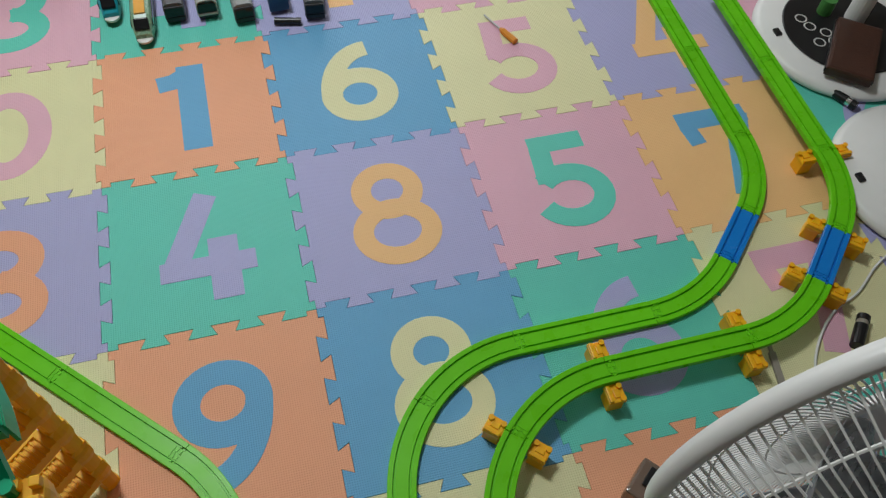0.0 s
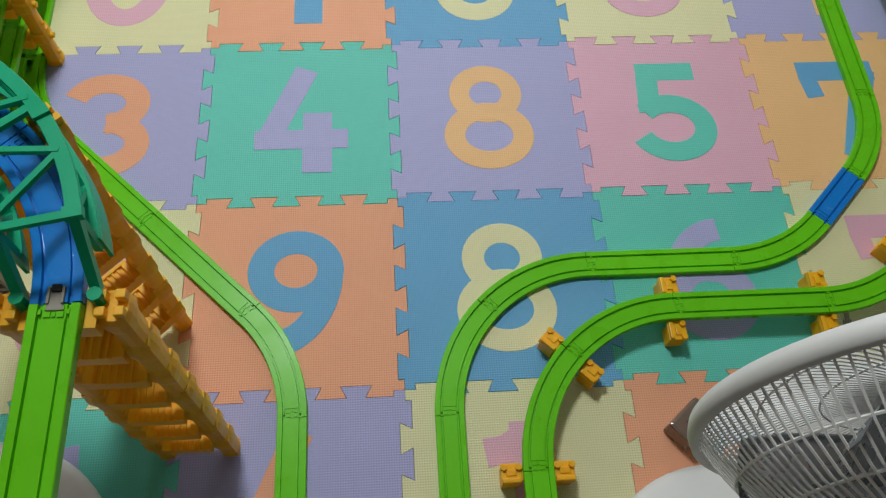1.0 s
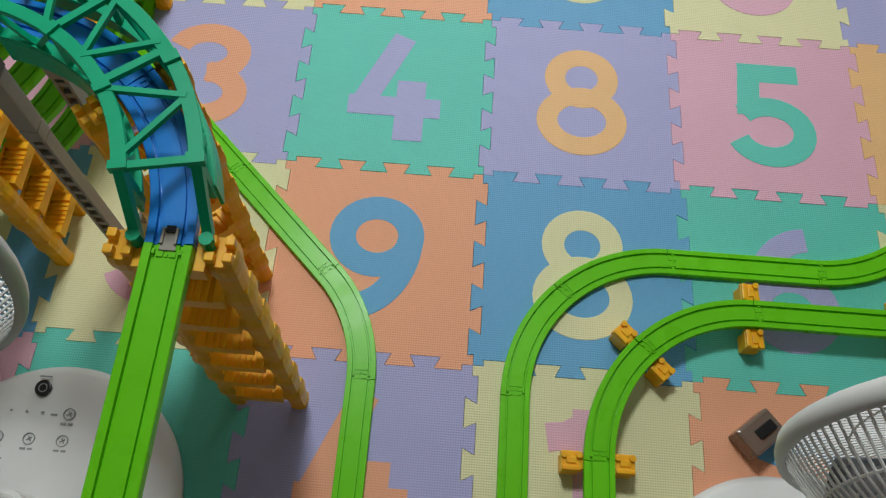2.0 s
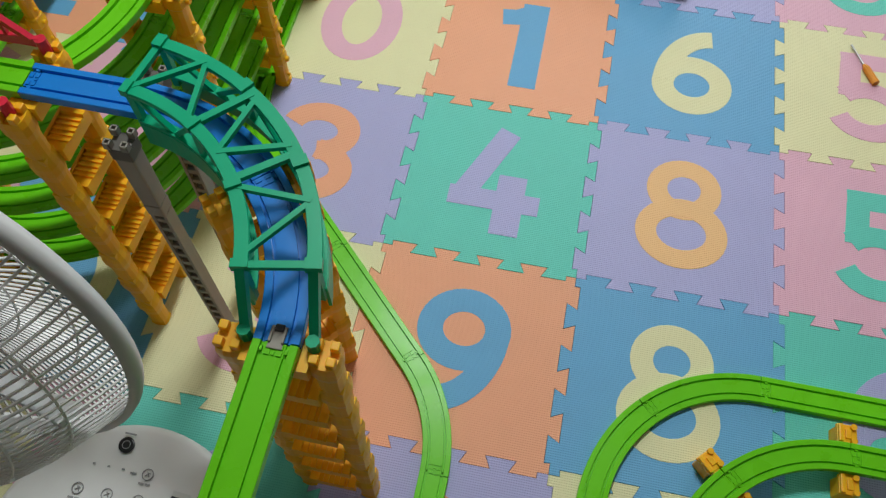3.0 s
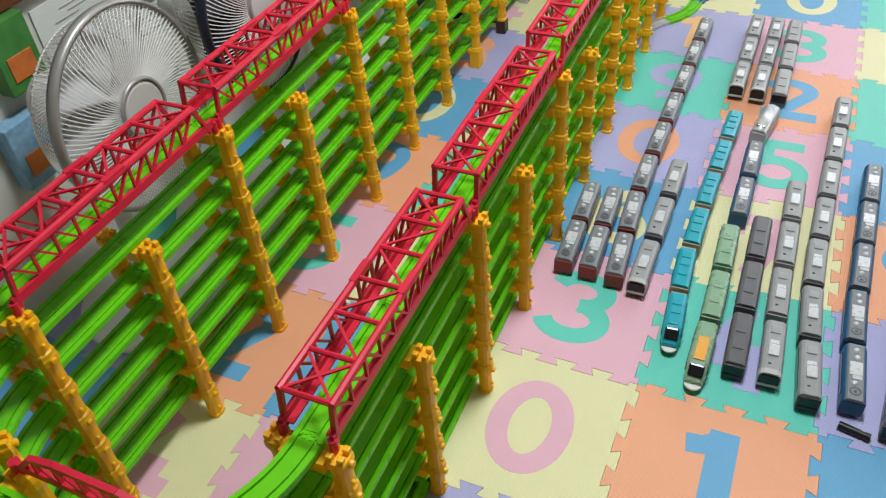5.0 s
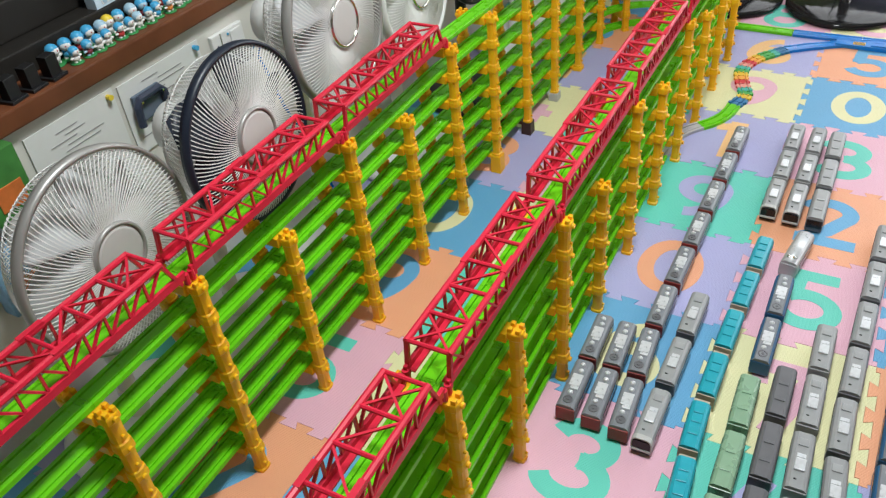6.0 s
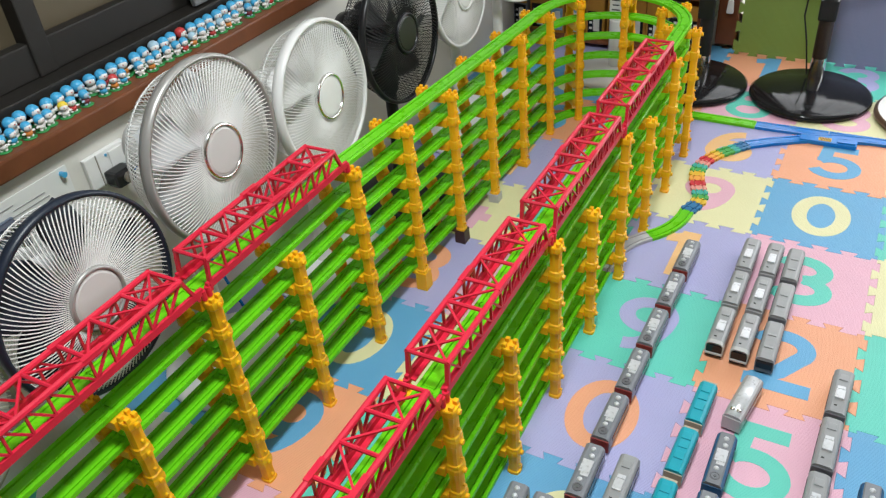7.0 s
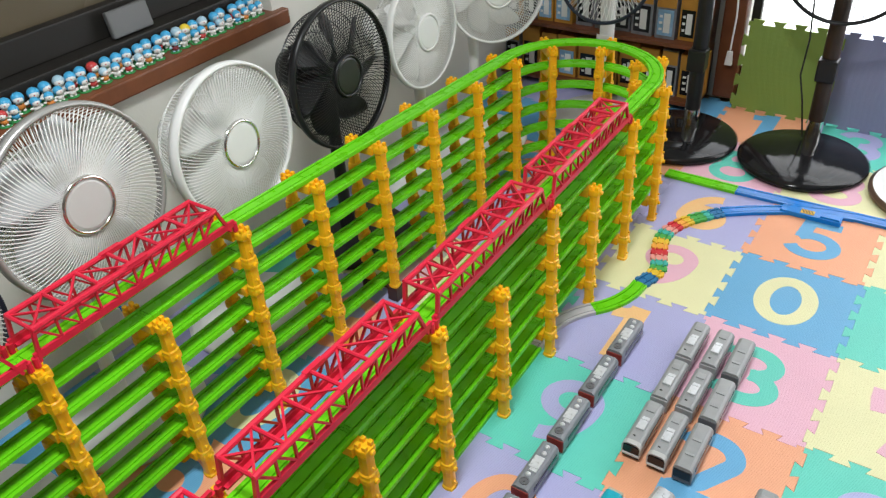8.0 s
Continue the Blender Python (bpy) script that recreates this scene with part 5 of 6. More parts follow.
train("two short toy wagons with dark blue ends", [(0.087, 1.135), (0.087, 1.28)], TRAIN_BLUE, TRAIN_BLUE, "loco", 2, 0.147, end_window=False, roof_top=TRAIN_GREY)
train("single silver toy tank wagon", [(0.094, 1.455), (0.115, 1.6)], TRAIN_PALE, TRAIN_PALE, "tank", 1, end_window=False)
train("silver-grey toy commuter train with a white-rimmed front", [(0.007, 1.652), (0.008, 1.94)], TRAIN_ASH, TRAIN_PALE, "unit", 3, 0.144, front="rim")
train("silver-grey toy commuter train with a white-rimmed front", [(0.060, 1.648), (0.063, 1.94)], TRAIN_ASH, TRAIN_PALE, "unit", 3, 0.146, front="rim")
train("plain grey toy train with a black front window", [(0.112, 1.642), (0.112, 1.93)], TRAIN_ASH, TRAIN_DARK, "flat", 3, 0.146)

# ---- tracks at the far end of the mats ----
side = thing("side_track", "grey and green plastic rails bending off the spiral", "toy rail")
q = SP @ Vector((UR, 8 * S, 0))
pen = Pen(side, q.x, q.y, 0, 90 + TURNED)
pen.straight(0.040, material=PALE_GREY, name="grey_rail").curve(-45, material=PALE_GREY, name="grey_rail").curve(45)
flex = thing("flexible_track", "flexible toy track of rainbow-coloured plastic links", "toy rail")
CTRL = [Vector(p) for p in ((pen.p.x, pen.p.y, 0), (-0.160, 2.205, 0), (-0.180, 2.268, 0), (-0.202, 2.341, 0), (-0.201, 2.404, 0), (-0.176, 2.468, 0), (-0.140, 2.518, 0), (-0.105, 2.560, 0))]


def on_spline(pts, f):
    x = f * (len(pts) - 1)
    i = min(int(x), len(pts) - 2)
    p0, p1, p2, p3 = pts[max(i - 1, 0)], pts[i], pts[i + 1], pts[min(i + 2, len(pts) - 1)]
    u = x - i
    return 0.5 * ((2 * p1) + (p2 - p0) * u + (2 * p0 - 5 * p1 + 4 * p2 - p3) * u ** 2 + (3 * p1 - p0 - 3 * p2 + p3) * u ** 3)


SEQ = ["blue", "blue", "yellow", "green", "teal", "pink", "red", "orange", "yellow", "green", "teal", "pink", "red", "orange", "yellow", "green", "green", "teal", "blue", "blue"]
for i, colour in enumerate(SEQ):
    a, b = on_spline(CTRL, i / len(SEQ)), on_spline(CTRL, (i + 0.93) / len(SEQ))
    bm = bmesh.new()
    sweep(bm, RAIL, [a, a.lerp(b, 0.5), b])
    d = (b - a).normalized()
    nrm = Vector((-d.y, d.x, 0))
    for s in (-1, 1):
        box(bm, a.lerp(b, 0.5) + nrm * s * 0.0195 + Vector((0, 0, 0.005)), (0.010, 0.006, 0.008), 0.001, rot=Matrix.Rotation(math.atan2(d.y, d.x), 4, "Z"))
    for u in (-0.007, 0.007):
        box(bm, b + nrm * u + Vector((0, 0, 0.0098)), (0.006, 0.004, 0.002), rot=Matrix.Rotation(math.atan2(d.y, d.x), 4, "Z"))
    part("track_link", bm, LINKS[colour], flex)
switch = thing("track_switch", "blue plastic railway points with a side lever box", "toy rail")
far = thing("far_track", "green straight plastic rail leading from the spiral to blue points", "toy rail")
pen = Pen(far, -0.105, 2.700, 0, 180 - 1.0)
pen.straight(0.2155)
bm = bmesh.new()
sweep(bm, RAIL, [(-0.104, 2.700, 0), (0.0, 2.7015, 0), (0.11, 2.703, 0)])
part("main_rail", bm, BLUE, switch)
bm = bmesh.new()
sweep(bm, RAIL, [(0.111, 2.703, 0), (0.2, 2.7045, 0), (0.326, 2.706, 0)])
part("main_rail", bm, BLUE, switch)
bm = bmesh.new()
sweep(bm, RAIL, [(0.327, 2.706, 0), (0.45, 2.708, 0), (0.54, 2.709, 0)])
part("main_rail", bm, BLUE, switch)
bm = bmesh.new()
sweep(bm, RAIL, [(-0.104, 2.562, 0.0004), (-0.04, 2.606, 0.0004), (0.03, 2.645, 0.0004), (0.09, 2.674, 0.0006), (0.15, 2.692, 0.0008), (0.22, 2.701, 0.0010)])
part("branch_rail", bm, BLUE, switch)
bm = bmesh.new()
box(bm, (0.115, 2.655, 0.007), (0.16, 0.034, 0.014), 0.002)
box(bm, (0.165, 2.652, 0.0155), (0.05, 0.018, 0.006), 0.001)
part("lever_box", bm, BLUE, switch)
bm = bmesh.new()
box(bm, (0.105, 2.655, 0.0148), (0.036, 0.020, 0.0012))
sticker = part("warning_sticker", bm, HAZARD, switch)
bm = bmesh.new()
for i in range(4):
    box(bm, (0.093 + i * 0.008, 2.655, 0.0158), (0.003, 0.019, 0.0008), rot=Matrix.Rotation(0.5, 4, "Z"))
part("stripe", bm, BLACK, sticker)

# ---- stand fans at the far end ----
def stand(label, base, r, pole, pole_m, head_z, base_m, brown=False):
    t = thing("stand_fan", label, "fan", "stand fans at the end wall", m=pose(base[0], base[1], 0))
    bm = bmesh.new()
    lathe(bm, [(0, 0), (r - 0.01, 0), (r, 0.006), (r, 0.016), (r - 0.012, 0.025), (0.08, 0.030), (0.045, 0.036), (0, 0.036)], 72)
    part("base", bm, base_m, t, smooth=True)
    px, py = pole[0] - base[0], pole[1] - base[1]
    bm = bmesh.new()
    rod(bm, (px, py, 0.028), (px, py, 0.10), 0.026, 24, 0.024)
    part("chrome_sleeve", bm, CHROME, t)
    bm = bmesh.new()
    rod(bm, (px, py, 0.10), (px, py, head_z), 0.024, 24)
    part("pole", bm, pole_m, t)
    bm = bmesh.new()
    box(bm, (px, py - 0.012, 0.27), (0.056, 0.05, 0.07), 0.006)
    part("control_box", bm, BLACK, t)
    bm = bmesh.new()
    lathe(bm, [(0, 0.0345), (0.03, 0.034), (0.033, 0.030), (0, 0.030)], 24, (px - 0.01, py - 0.13, -0.004))
    part("pedal", bm, BLACK, t, smooth=True)
    for i in range(7):
        a = math.pi * (0.1 + 0.8 * i / 6)
        bm = bmesh.new()
        lathe(bm, [(0, 0.0035), (0.006, 0.003), (0.007, 0), (0, 0)], 10, (px - 0.01 + 0.05 * math.cos(a), py - 0.13 + 0.05 * math.sin(a), 0.0275))
        part("button", bm, BLACK, t)
    return t, Vector((px, py, 0))


st, pp = stand("tall glossy black stand fan on a round base", (-0.370, 2.940), 0.188, (-0.348, 2.985), BLACK, 0.70, GLOSS_BLACK)
st2, pp2 = stand("tall stand fan with a dark brown pole on a black base", (0.018, 2.960), 0.192, (0.018, 3.070), BROWN_POLE, 0.60, GLOSS_BLACK)
hm = pose(pp2.x, pp2.y - 0.05, 0.60, 90, 0, 0)
for name, mm, r1 in (("guard_ring", BLACK, 0.175),):
    bm = bmesh.new()
    hoop(bm, 0.175, 0, 0.006, 64, 8)
    part("guard_ring", bm, BLACK, st2, m=hm)
    bm = bmesh.new()
    wires(bm, 70, 0.045, 0.04, 0.174, 0.0, 0.03, 0.0009, 0.3)
    wires(bm, 60, 0.045, -0.06, 0.174, 0.0, -0.06, 0.0009, -0.3)
    tagged(part("wire_guard", bm, BLACK, st2, m=hm), kind="stuff")
    bm = bmesh.new()
    lathe(bm, [(0, 0.05), (0.045, 0.048), (0.048, 0.03), (0.048, -0.10), (0, -0.10)], 30)
    part("motor_housing", bm, BLACK, st2, m=hm)
base3 = thing("fan_base", "round fan base with a bronze rim and pale top", "fan", m=pose(0.415, 2.918, 0))
bm = bmesh.new()
lathe(bm, [(0, 0), (0.19, 0), (0.198, 0.008), (0.198, 0.018), (0.188, 0.024)], 64)
part("rim", bm, mat("bronze_rim", (0.20, 0.13, 0.09), 0.3, metal=0.6), base3, smooth=True)
bm = bmesh.new()
lathe(bm, [(0.188, 0.0235), (0.05, 0.028), (0, 0.028)], 64)
part("top_plate", bm, WHITE, base3, smooth=True)

# white fan pole with a paper label between the spiral and the boxes, with a dark-ringed head
wf = thing("electric_fan", "tall white stand fan with a dark-ringed guard and paper label", "fan", m=pose(-0.655, 2.965, 0))
bm = bmesh.new()
lathe(bm, [(0, 0), (0.17, 0), (0.176, 0.008), (0.172, 0.018), (0.05, 0.03), (0, 0.03)], 56)
part("base", bm, WHITE, wf, smooth=True)
bm = bmesh.new()
rod(bm, (0, 0, 0.02), (0, 0, 0.60), 0.024, 24)
rod(bm, (0, 0, 0.02), (0, 0, 0.2), 0.030, 24)
part("pole", bm, WHITE, wf)
bm = bmesh.new()
box(bm, (0, -0.0305, 0.27), (0.045, 0.003, 0.09))
lab = part("paper_label", bm, PAPER, wf)
bm = bmesh.new()
for i in range(4):
    box(bm, (0, -0.0325, 0.245 + i * 0.017), (0.030 - 0.006 * (i % 2), 0.0012, 0.004))
part("print_bar", bm, INK, lab)
hm = pose(0.02, -0.10, 0.56, 78, 0, -8)
bm = bmesh.new()
hoop(bm, 0.17, 0, 0.006, 64, 8)
part("guard_ring", bm, NAVY, wf, m=hm)
bm = bmesh.new()
wires(bm, 70, 0.045, 0.04, 0.168, 0.0, 0.03, 0.0009, 0.3)
wires(bm, 60, 0.045, -0.06, 0.168, 0.0, -0.06, 0.0009, -0.3)
tagged(part("wire_guard", bm, WHITE_WIRE, wf, m=hm), kind="stuff")
bm = bmesh.new()
lathe(bm, [(0, 0.05), (0.045, 0.048), (0.048, 0.03), (0.05, -0.08), (0, -0.08)], 30)
part("motor_housing", bm, WHITE, wf, m=hm)

# ---- foam mats leaning on the end wall ----
for x, mm, lab in ((-0.138, MAT_OLIVE, "olive green foam puzzle mat leaning upright on the end wall"), (0.162, MAT_SLATE, "slate blue foam puzzle mat leaning upright on the end wall"), (0.462, MAT_SLATE, "slate blue foam puzzle mat leaning upright on the end wall")):
    me = src.copy()
    me.materials[0] = mm
    ob = new("leaning_foam_mat", me)
    ob.matrix_basis = pose(x, YB - 0.072, 0.150, 79, 0, 0)
    tagged(ob, lab, "play mat", "mats leaning on the wall")

# ---- shelves of boxed toys on the end wall ----
shelf = thing("toy_shelf", "low dark wooden shelf along the end wall", "shelf", m=pose(-0.80, YB - 0.11, 0))
for z in (0.03, 0.235):
    bm = bmesh.new()
    box(bm, (0, 0, z), (0.80, 0.2, 0.014), 0.002)
    part("board", bm, DARKWOOD, shelf)
for x in (-0.393, 0.393):
    bm = bmesh.new()
    box(bm, (x, 0, 0.21), (0.014, 0.2, 0.42), 0.002)
    part("side_panel", bm, DARKWOOD, shelf)
rng = random.Random(4)
GREY_CARD = mat("grey_card", (0.20, 0.20, 0.22), 0.5, var=0.3, scale=50)
for row, z0 in enumerate((0.037, 0.242)):
    x = -0.36
    while x < 0.345:
        w = 0.062 + rng.random() * 0.02
        hh = 0.155 + rng.random() * 0.02
        b = thing("boxed_toy", "upright toy box with a gold header and dark window", "toy box", "boxed toys on the shelf", m=pose(-0.80 + x + w / 2, YB - 0.13 + rng.uniform(-0.008, 0.008), z0, 0, 0, rng.uniform(-4, 4)))
        bm = bmesh.new()
        box(bm, (0, 0, hh * 0.5), (w - 0.005, 0.08, hh), 0.001)
        body = part("carton", bm, GREY_CARD if rng.random() < 0.5 else CARD, b)
        bm = bmesh.new()
        box(bm, (0, -0.041, hh * 0.83), (w - 0.008, 0.004, hh * 0.28))
        part("header_card", bm, CARD, b)
        bm = bmesh.new()
        box(bm, (0, -0.041, hh * 0.36), (w * 0.72, 0.004, hh * 0.56))
        part("window", bm, GLASS_BLACK if rng.random() < 0.6 else PHOTO_BLUE, b)
        bm = bmesh.new()
        box(bm, (w * 0.08, -0.0445, hh * 0.36), (w * 0.30, 0.002, hh * 0.42))
        for k in range(3):
            box(bm, (-w * 0.2, -0.0445, hh * (0.22 + 0.14 * k)), (w * 0.14, 0.002, hh * 0.05))
        part("print_bar", bm, PAPER, b)
        x += w + 0.004

# dark low cupboard side and white plug cable hanging from the post
cord = thing("hanging_cable", "white power cord with a plug hanging by the wooden post", "cable")
bm = bmesh.new()
tube(bm, [(-0.325, YB - 0.075, 0.62), (-0.330, YB - 0.078, 0.45), (-0.322, YB - 0.078, 0.32), (-0.326, YB - 0.078, 0.20)], 0.0035, 6)
part("cord", bm, CABLE, cord)
bm = bmesh.new()
box(bm, (-0.326, YB - 0.078, 0.172), (0.026, 0.020, 0.05), 0.005, 0.7)
part("plug", bm, CABLE, cord)
bcord = thing("hanging_cable", "thin black power cord hanging beside a brown fan pole", "cable")
bm = bmesh.new()
tube(bm, [(-0.06, 3.02, 0.75), (-0.055, 3.03, 0.5), (-0.045, 3.035, 0.36), (-0.05, 3.035, 0.25), (-0.03, 3.045, 0.16), (-0.015, 3.06, 0.06), (-0.012, 3.07, 0.034)], 0.003, 6)
part("cord", bm, BLACK, bcord)

# ---- figurines on the sill ----
def figurine_mesh(h, head_m, body_m, trim_m):
    """A plain toy figure: a round head on a small body, with no face."""
    bm = bmesh.new()
    r = h * 0.30

    def ball(c, sx, sy, sz, idx, nu=12, nv=8):
        rows = []
        for j in range(nv + 1):
            a = math.pi * j / nv
            if j in (0, nv):
                rows.append([bm.verts.new((c[0], c[1], c[2] + sz * math.cos(a)))])
            else:
                rows.append([bm.verts.new((c[0] + sx * math.sin(a) * math.cos(2 * math.pi * i / nu), c[1] + sy * math.sin(a) * math.sin(2 * math.pi * i / nu), c[2] + sz * math.cos(a))) for i in range(nu)])
        for a, b in zip(rows, rows[1:]):
            for i in range(nu):
                j = (i + 1) % nu
                f = [a[0], b[j], b[i]] if len(a) == 1 else ([a[i], a[j], b[0]] if len(b) == 1 else [a[i], a[j], b[j], b[i]])
                bm.faces.new(f).material_index = idx
    ball((0, 0, h - r), r, r, r * 0.95, 0)
    ball((r * 0.36, 0, h - r * 1.14), r * 0.74, r * 0.84, r * 0.76, 1)
    ball((0, 0, h * 0.30), r * 0.78, r * 0.85, h * 0.22, 2)
    ball((r * 1.02, 0, h - r * 1.06), r * 0.13, r * 0.13, r * 0.13, 4, 8, 6)
    for s in (-1, 1):
        ball((r * 0.2, s * r * 0.95, h * 0.36), r * 0.28, r * 0.45, r * 0.25, 1, 8, 6)
        ball((r * 0.2, s * r * 0.4, h * 0.10), r * 0.38, r * 0.34, h * 0.08, 1, 8, 6)
    n0 = len(bm.faces)
    lathe(bm, [(0, 0), (r * 1.30, 0), (r * 1.35, 0.0012), (r * 1.25, 0.0024), (0, 0.0024)], 14)
    bm.faces.ensure_lookup_table()
    for f in bm.faces[n0:]:
        f.material_index = 3
    me = finish(bm, "figurine", head_m, True)
    for m in (body_m, trim_m, FIG_BASE, FIG_RED):
        me.materials.append(m)
    return me


FIG_PALE = mat("figure_pale_blue", (0.34, 0.50, 0.60), 0.35)
FIG_GREY_RED = mat("figure_dull_maroon", (0.20, 0.035, 0.05), 0.4)
rng = random.Random(11)
KINDS = [(FIG_BLUE, FIG_WHITE, FIG_BLUE), (FIG_BLUE, FIG_WHITE, FIG_RED), (FIG_BLUE, FIG_WHITE, FIG_WHITE), (FIG_BLUE, FIG_WHITE, FIG_ORANGE), (FIG_RED, FIG_WHITE, FIG_ORANGE), (FIG_YELLOW, FIG_WHITE, FIG_WHITE), (FIG_PALE, FIG_WHITE, FIG_ORANGE), (FIG_PALE, FIG_WHITE, FIG_WHITE), (FIG_BLUE, FIG_PALE, FIG_GREY_RED)]
WORDS = ["small blue and white round-headed figurine on a green base", "small blue figurine in red on a green base", "small blue and white figurine on a green base", "small blue figurine in orange on a green base", "small red-headed figurine on a green base", "small yellow-headed figurine on a green base", "small pale grey-blue figurine in orange on a green base", "small pale grey-blue figurine on a green base", "small blue figurine in dull maroon on a green base"]
BIG = [figurine_mesh(0.043, *k) for k in KINDS]
SMALL = [figurine_mesh(0.034, *k) for k in KINDS]
ORDER = [2, 0, 1, 2, 7, 5, 2, 6, 8, 2, 1, 3, 2, 2, 0, 8, 2, 1, 2, 3, 0, 2, 7, 1, 2, 4, 2, 3, 2]
for row, (meshes, x, y0, step) in enumerate(((BIG, -1.2015, 0.752, 0.0285), (SMALL, -1.172, 0.772, 0.0270))):
    i = 0
    y = y0
    while y < 1.95:
        k = ORDER[(i * (1 if row == 0 else 5) + row * 3) % len(ORDER)]
        ob = new("figurine", meshes[k])
        ob.matrix_basis = pose(x + rng.uniform(-0.004, 0.004), y + rng.uniform(-0.003, 0.003), SILL, 0, 0, rng.uniform(-40, 15))
        tagged(ob, WORDS[k], "figurine", "figurines on the window sill")
        y += step * rng.uniform(0.92, 1.15)
        i += 1
        if row == 1 and rng.random() < 0.10:
            y += 0.02
# warning blocks, a card and a grey device on the sill
for x, y in ((-1.167, 0.668), (-1.167, 0.714), (-1.165, 0.622), (-1.1925, 0.576)):
    t = thing("hazard_block", "small black and yellow striped toy barrier", "toy", "striped barriers on the sill", m=pose(x, y, SILL, 0, 0, 8))
    bm = bmesh.new()
    box(bm, (0, 0, 0.003), (0.038, 0.038, 0.006), 0.001)
    box(bm, (0, 0, 0.024), (0.022, 0.026, 0.040), 0.001)
    part("block", bm, BLACK, t)
    bm = bmesh.new()
    for i in range(4):
        for s in (-1, 1):
            box(bm, (0.0104, s * 0.006, 0.011 + i * 0.009), (0.001, 0.008, 0.0035), rot=Matrix.Rotation(0.5 * s, 4, "X"))
        box(bm, (0, 0.0, 0.011 + i * 0.009), (0.0215, 0.0252, 0.0032))
    part("stripe", bm, HAZARD, t)
card = thing("picture_carton", "small open pale blue printed carton on the window frame", "carton", m=pose(-1.235, 0.926, SILL + 0.05, 0, 0, 4) @ Matrix.Scale(0.88, 4))
bm = bmesh.new()
for c, size in (((0.014, 0, 0.046), (0.002, 0.080, 0.092)), ((-0.014, 0, 0.048), (0.002, 0.080, 0.096)), ((0, 0.039, 0.046), (0.028, 0.002, 0.092)), ((0, -0.039, 0.046), (0.028, 0.002, 0.092)), ((0, 0, 0.002), (0.028, 0.078, 0.002))):
    box(bm, c, size)
part("carton_body", bm, PAPER_BLUE, card)
bm = bmesh.new()
box(bm, (0, 0, 0.010), (0.0016, 0.074, 0.022), rot=Matrix.Rotation(0.10, 4, "X"))
part("torn_flap", bm, PAPER, card, m=pose(-0.014, 0.000, 0.095, 0, -12, 0))
bm = bmesh.new()
box(bm, (0.0156, 0.008, 0.034), (0.0012, 0.058, 0.056), 0.0004)
panel = part("printed_panel", bm, PAPER, card)
for w, mm in ((0.058, FIG_BLUE), (0.054, FIG_YELLOW), (0.050, FIG_ORANGE)):
    bm = bmesh.new()
    tube(bm, [(0.0166, 0.008 + (w / 2) * math.cos(a), 0.034 + w * 0.62 * math.sin(a)) for a in [math.pi * (0.35 + 0.65 * j / 10) for j in range(11)]], 0.0010, 5)
    part("printed_arc", bm, mm, panel)
r = random.Random(5)
for i in range(9):
    bm = bmesh.new()
    lathe(bm, [(0, 0.0010), (0.0075, 0.0008), (0.0080, 0), (0, 0)], 12)
    part("printed_disc", bm, CAB_GREY if i % 3 else FIG_PALE, panel, m=pose(0.0163, -0.012 + (i % 3) * 0.019 + r.uniform(-0.003, 0.003), 0.014 + (i // 3) * 0.018, 0, 90, 0))
bm = bmesh.new()
box(bm, (0.0156, -0.006, 0.078), (0.0012, 0.040, 0.010), 0.0004)
part("title_bar", bm, FIG_YELLOW, card)
dev = thing("grey_device", "flat grey device with a wire leaning behind figurines", "device", m=pose(-1.236, 1.62, SILL + 0.0515, 0, -10, 0))
bm = bmesh.new()
box(bm, (0, 0, 0.032), (0.014, 0.11, 0.06), 0.004)
part("case", bm, mat("device_grey", (0.11, 0.11, 0.11), 0.35), dev)
bm = bmesh.new()
tube(bm, [(0, 0.055, 0.06), (0.01, 0.075, 0.075), (0.012, 0.10, 0.07)], 0.002, 6)
part("wire", bm, CABLE, dev)

# ---- things on the wall under the sill ----
def sheet(y0, y1, z0, z1, label, bars, pin):
    z0, z1 = z0 - 0.02, z1 - 0.02
    t = thing("wall_paper_sheet", label, "paper", "papers pinned to the wall")
    bm = bmesh.new()
    box(bm, (XW + 0.003, (y0 + y1) / 2, (z0 + z1) / 2), (0.003, y1 - y0, z1 - z0))
    part("sheet", bm, PAPER, t)
    r = random.Random(int(y0 * 100))
    for i in range(bars * 2):
        z = z1 - (z1 - z0) * (0.10 + 0.84 * i / (bars * 2))
        w = (y1 - y0) * r.uniform(0.15, 0.45)
        y = y0 + (y1 - y0) * r.uniform(0.08, 0.45)
        bm = bmesh.new()
        box(bm, (XW + 0.0052, y + w / 2, z), (0.001, w, 0.0014))
        part("print_line", bm, PRINT_GREY, t)
    bm = bmesh.new()
    rod(bm, (XW + 0.004, y1 - 0.015, z1 - 0.012), (XW + 0.016, y1 - 0.015, z1 - 0.012), 0.005, 10, 0.006)
    part("push_pin", bm, pin, t)


sheet(0.600, 0.812, 0.35, 0.573, "white printed sheet pinned to the wall under the sill", 9, FIG_YELLOW)
sheet(0.824, 1.060, 0.41, 0.567, "white diagram sheet pinned to the wall under the sill", 6, FIG_BLUE)
pic = thing("wall_bracket", "slate blue rounded metal bracket screwed to the wall", "bracket")
bm = bmesh.new()
box(bm, (XW + 0.010, 0.881, 0.486), (0.008, 0.075, 0.060), 0.003)
part("plate", bm, SLATE_PLATE, pic)
bm = bmesh.new()
tube(bm, [(XW + 0.020, 0.842, 0.452), (XW + 0.020, 0.844, 0.494), (XW + 0.020, 0.854, 0.508), (XW + 0.020, 0.910, 0.510), (XW + 0.020, 0.920, 0.498), (XW + 0.020, 0.921, 0.456)], 0.0085, 8)
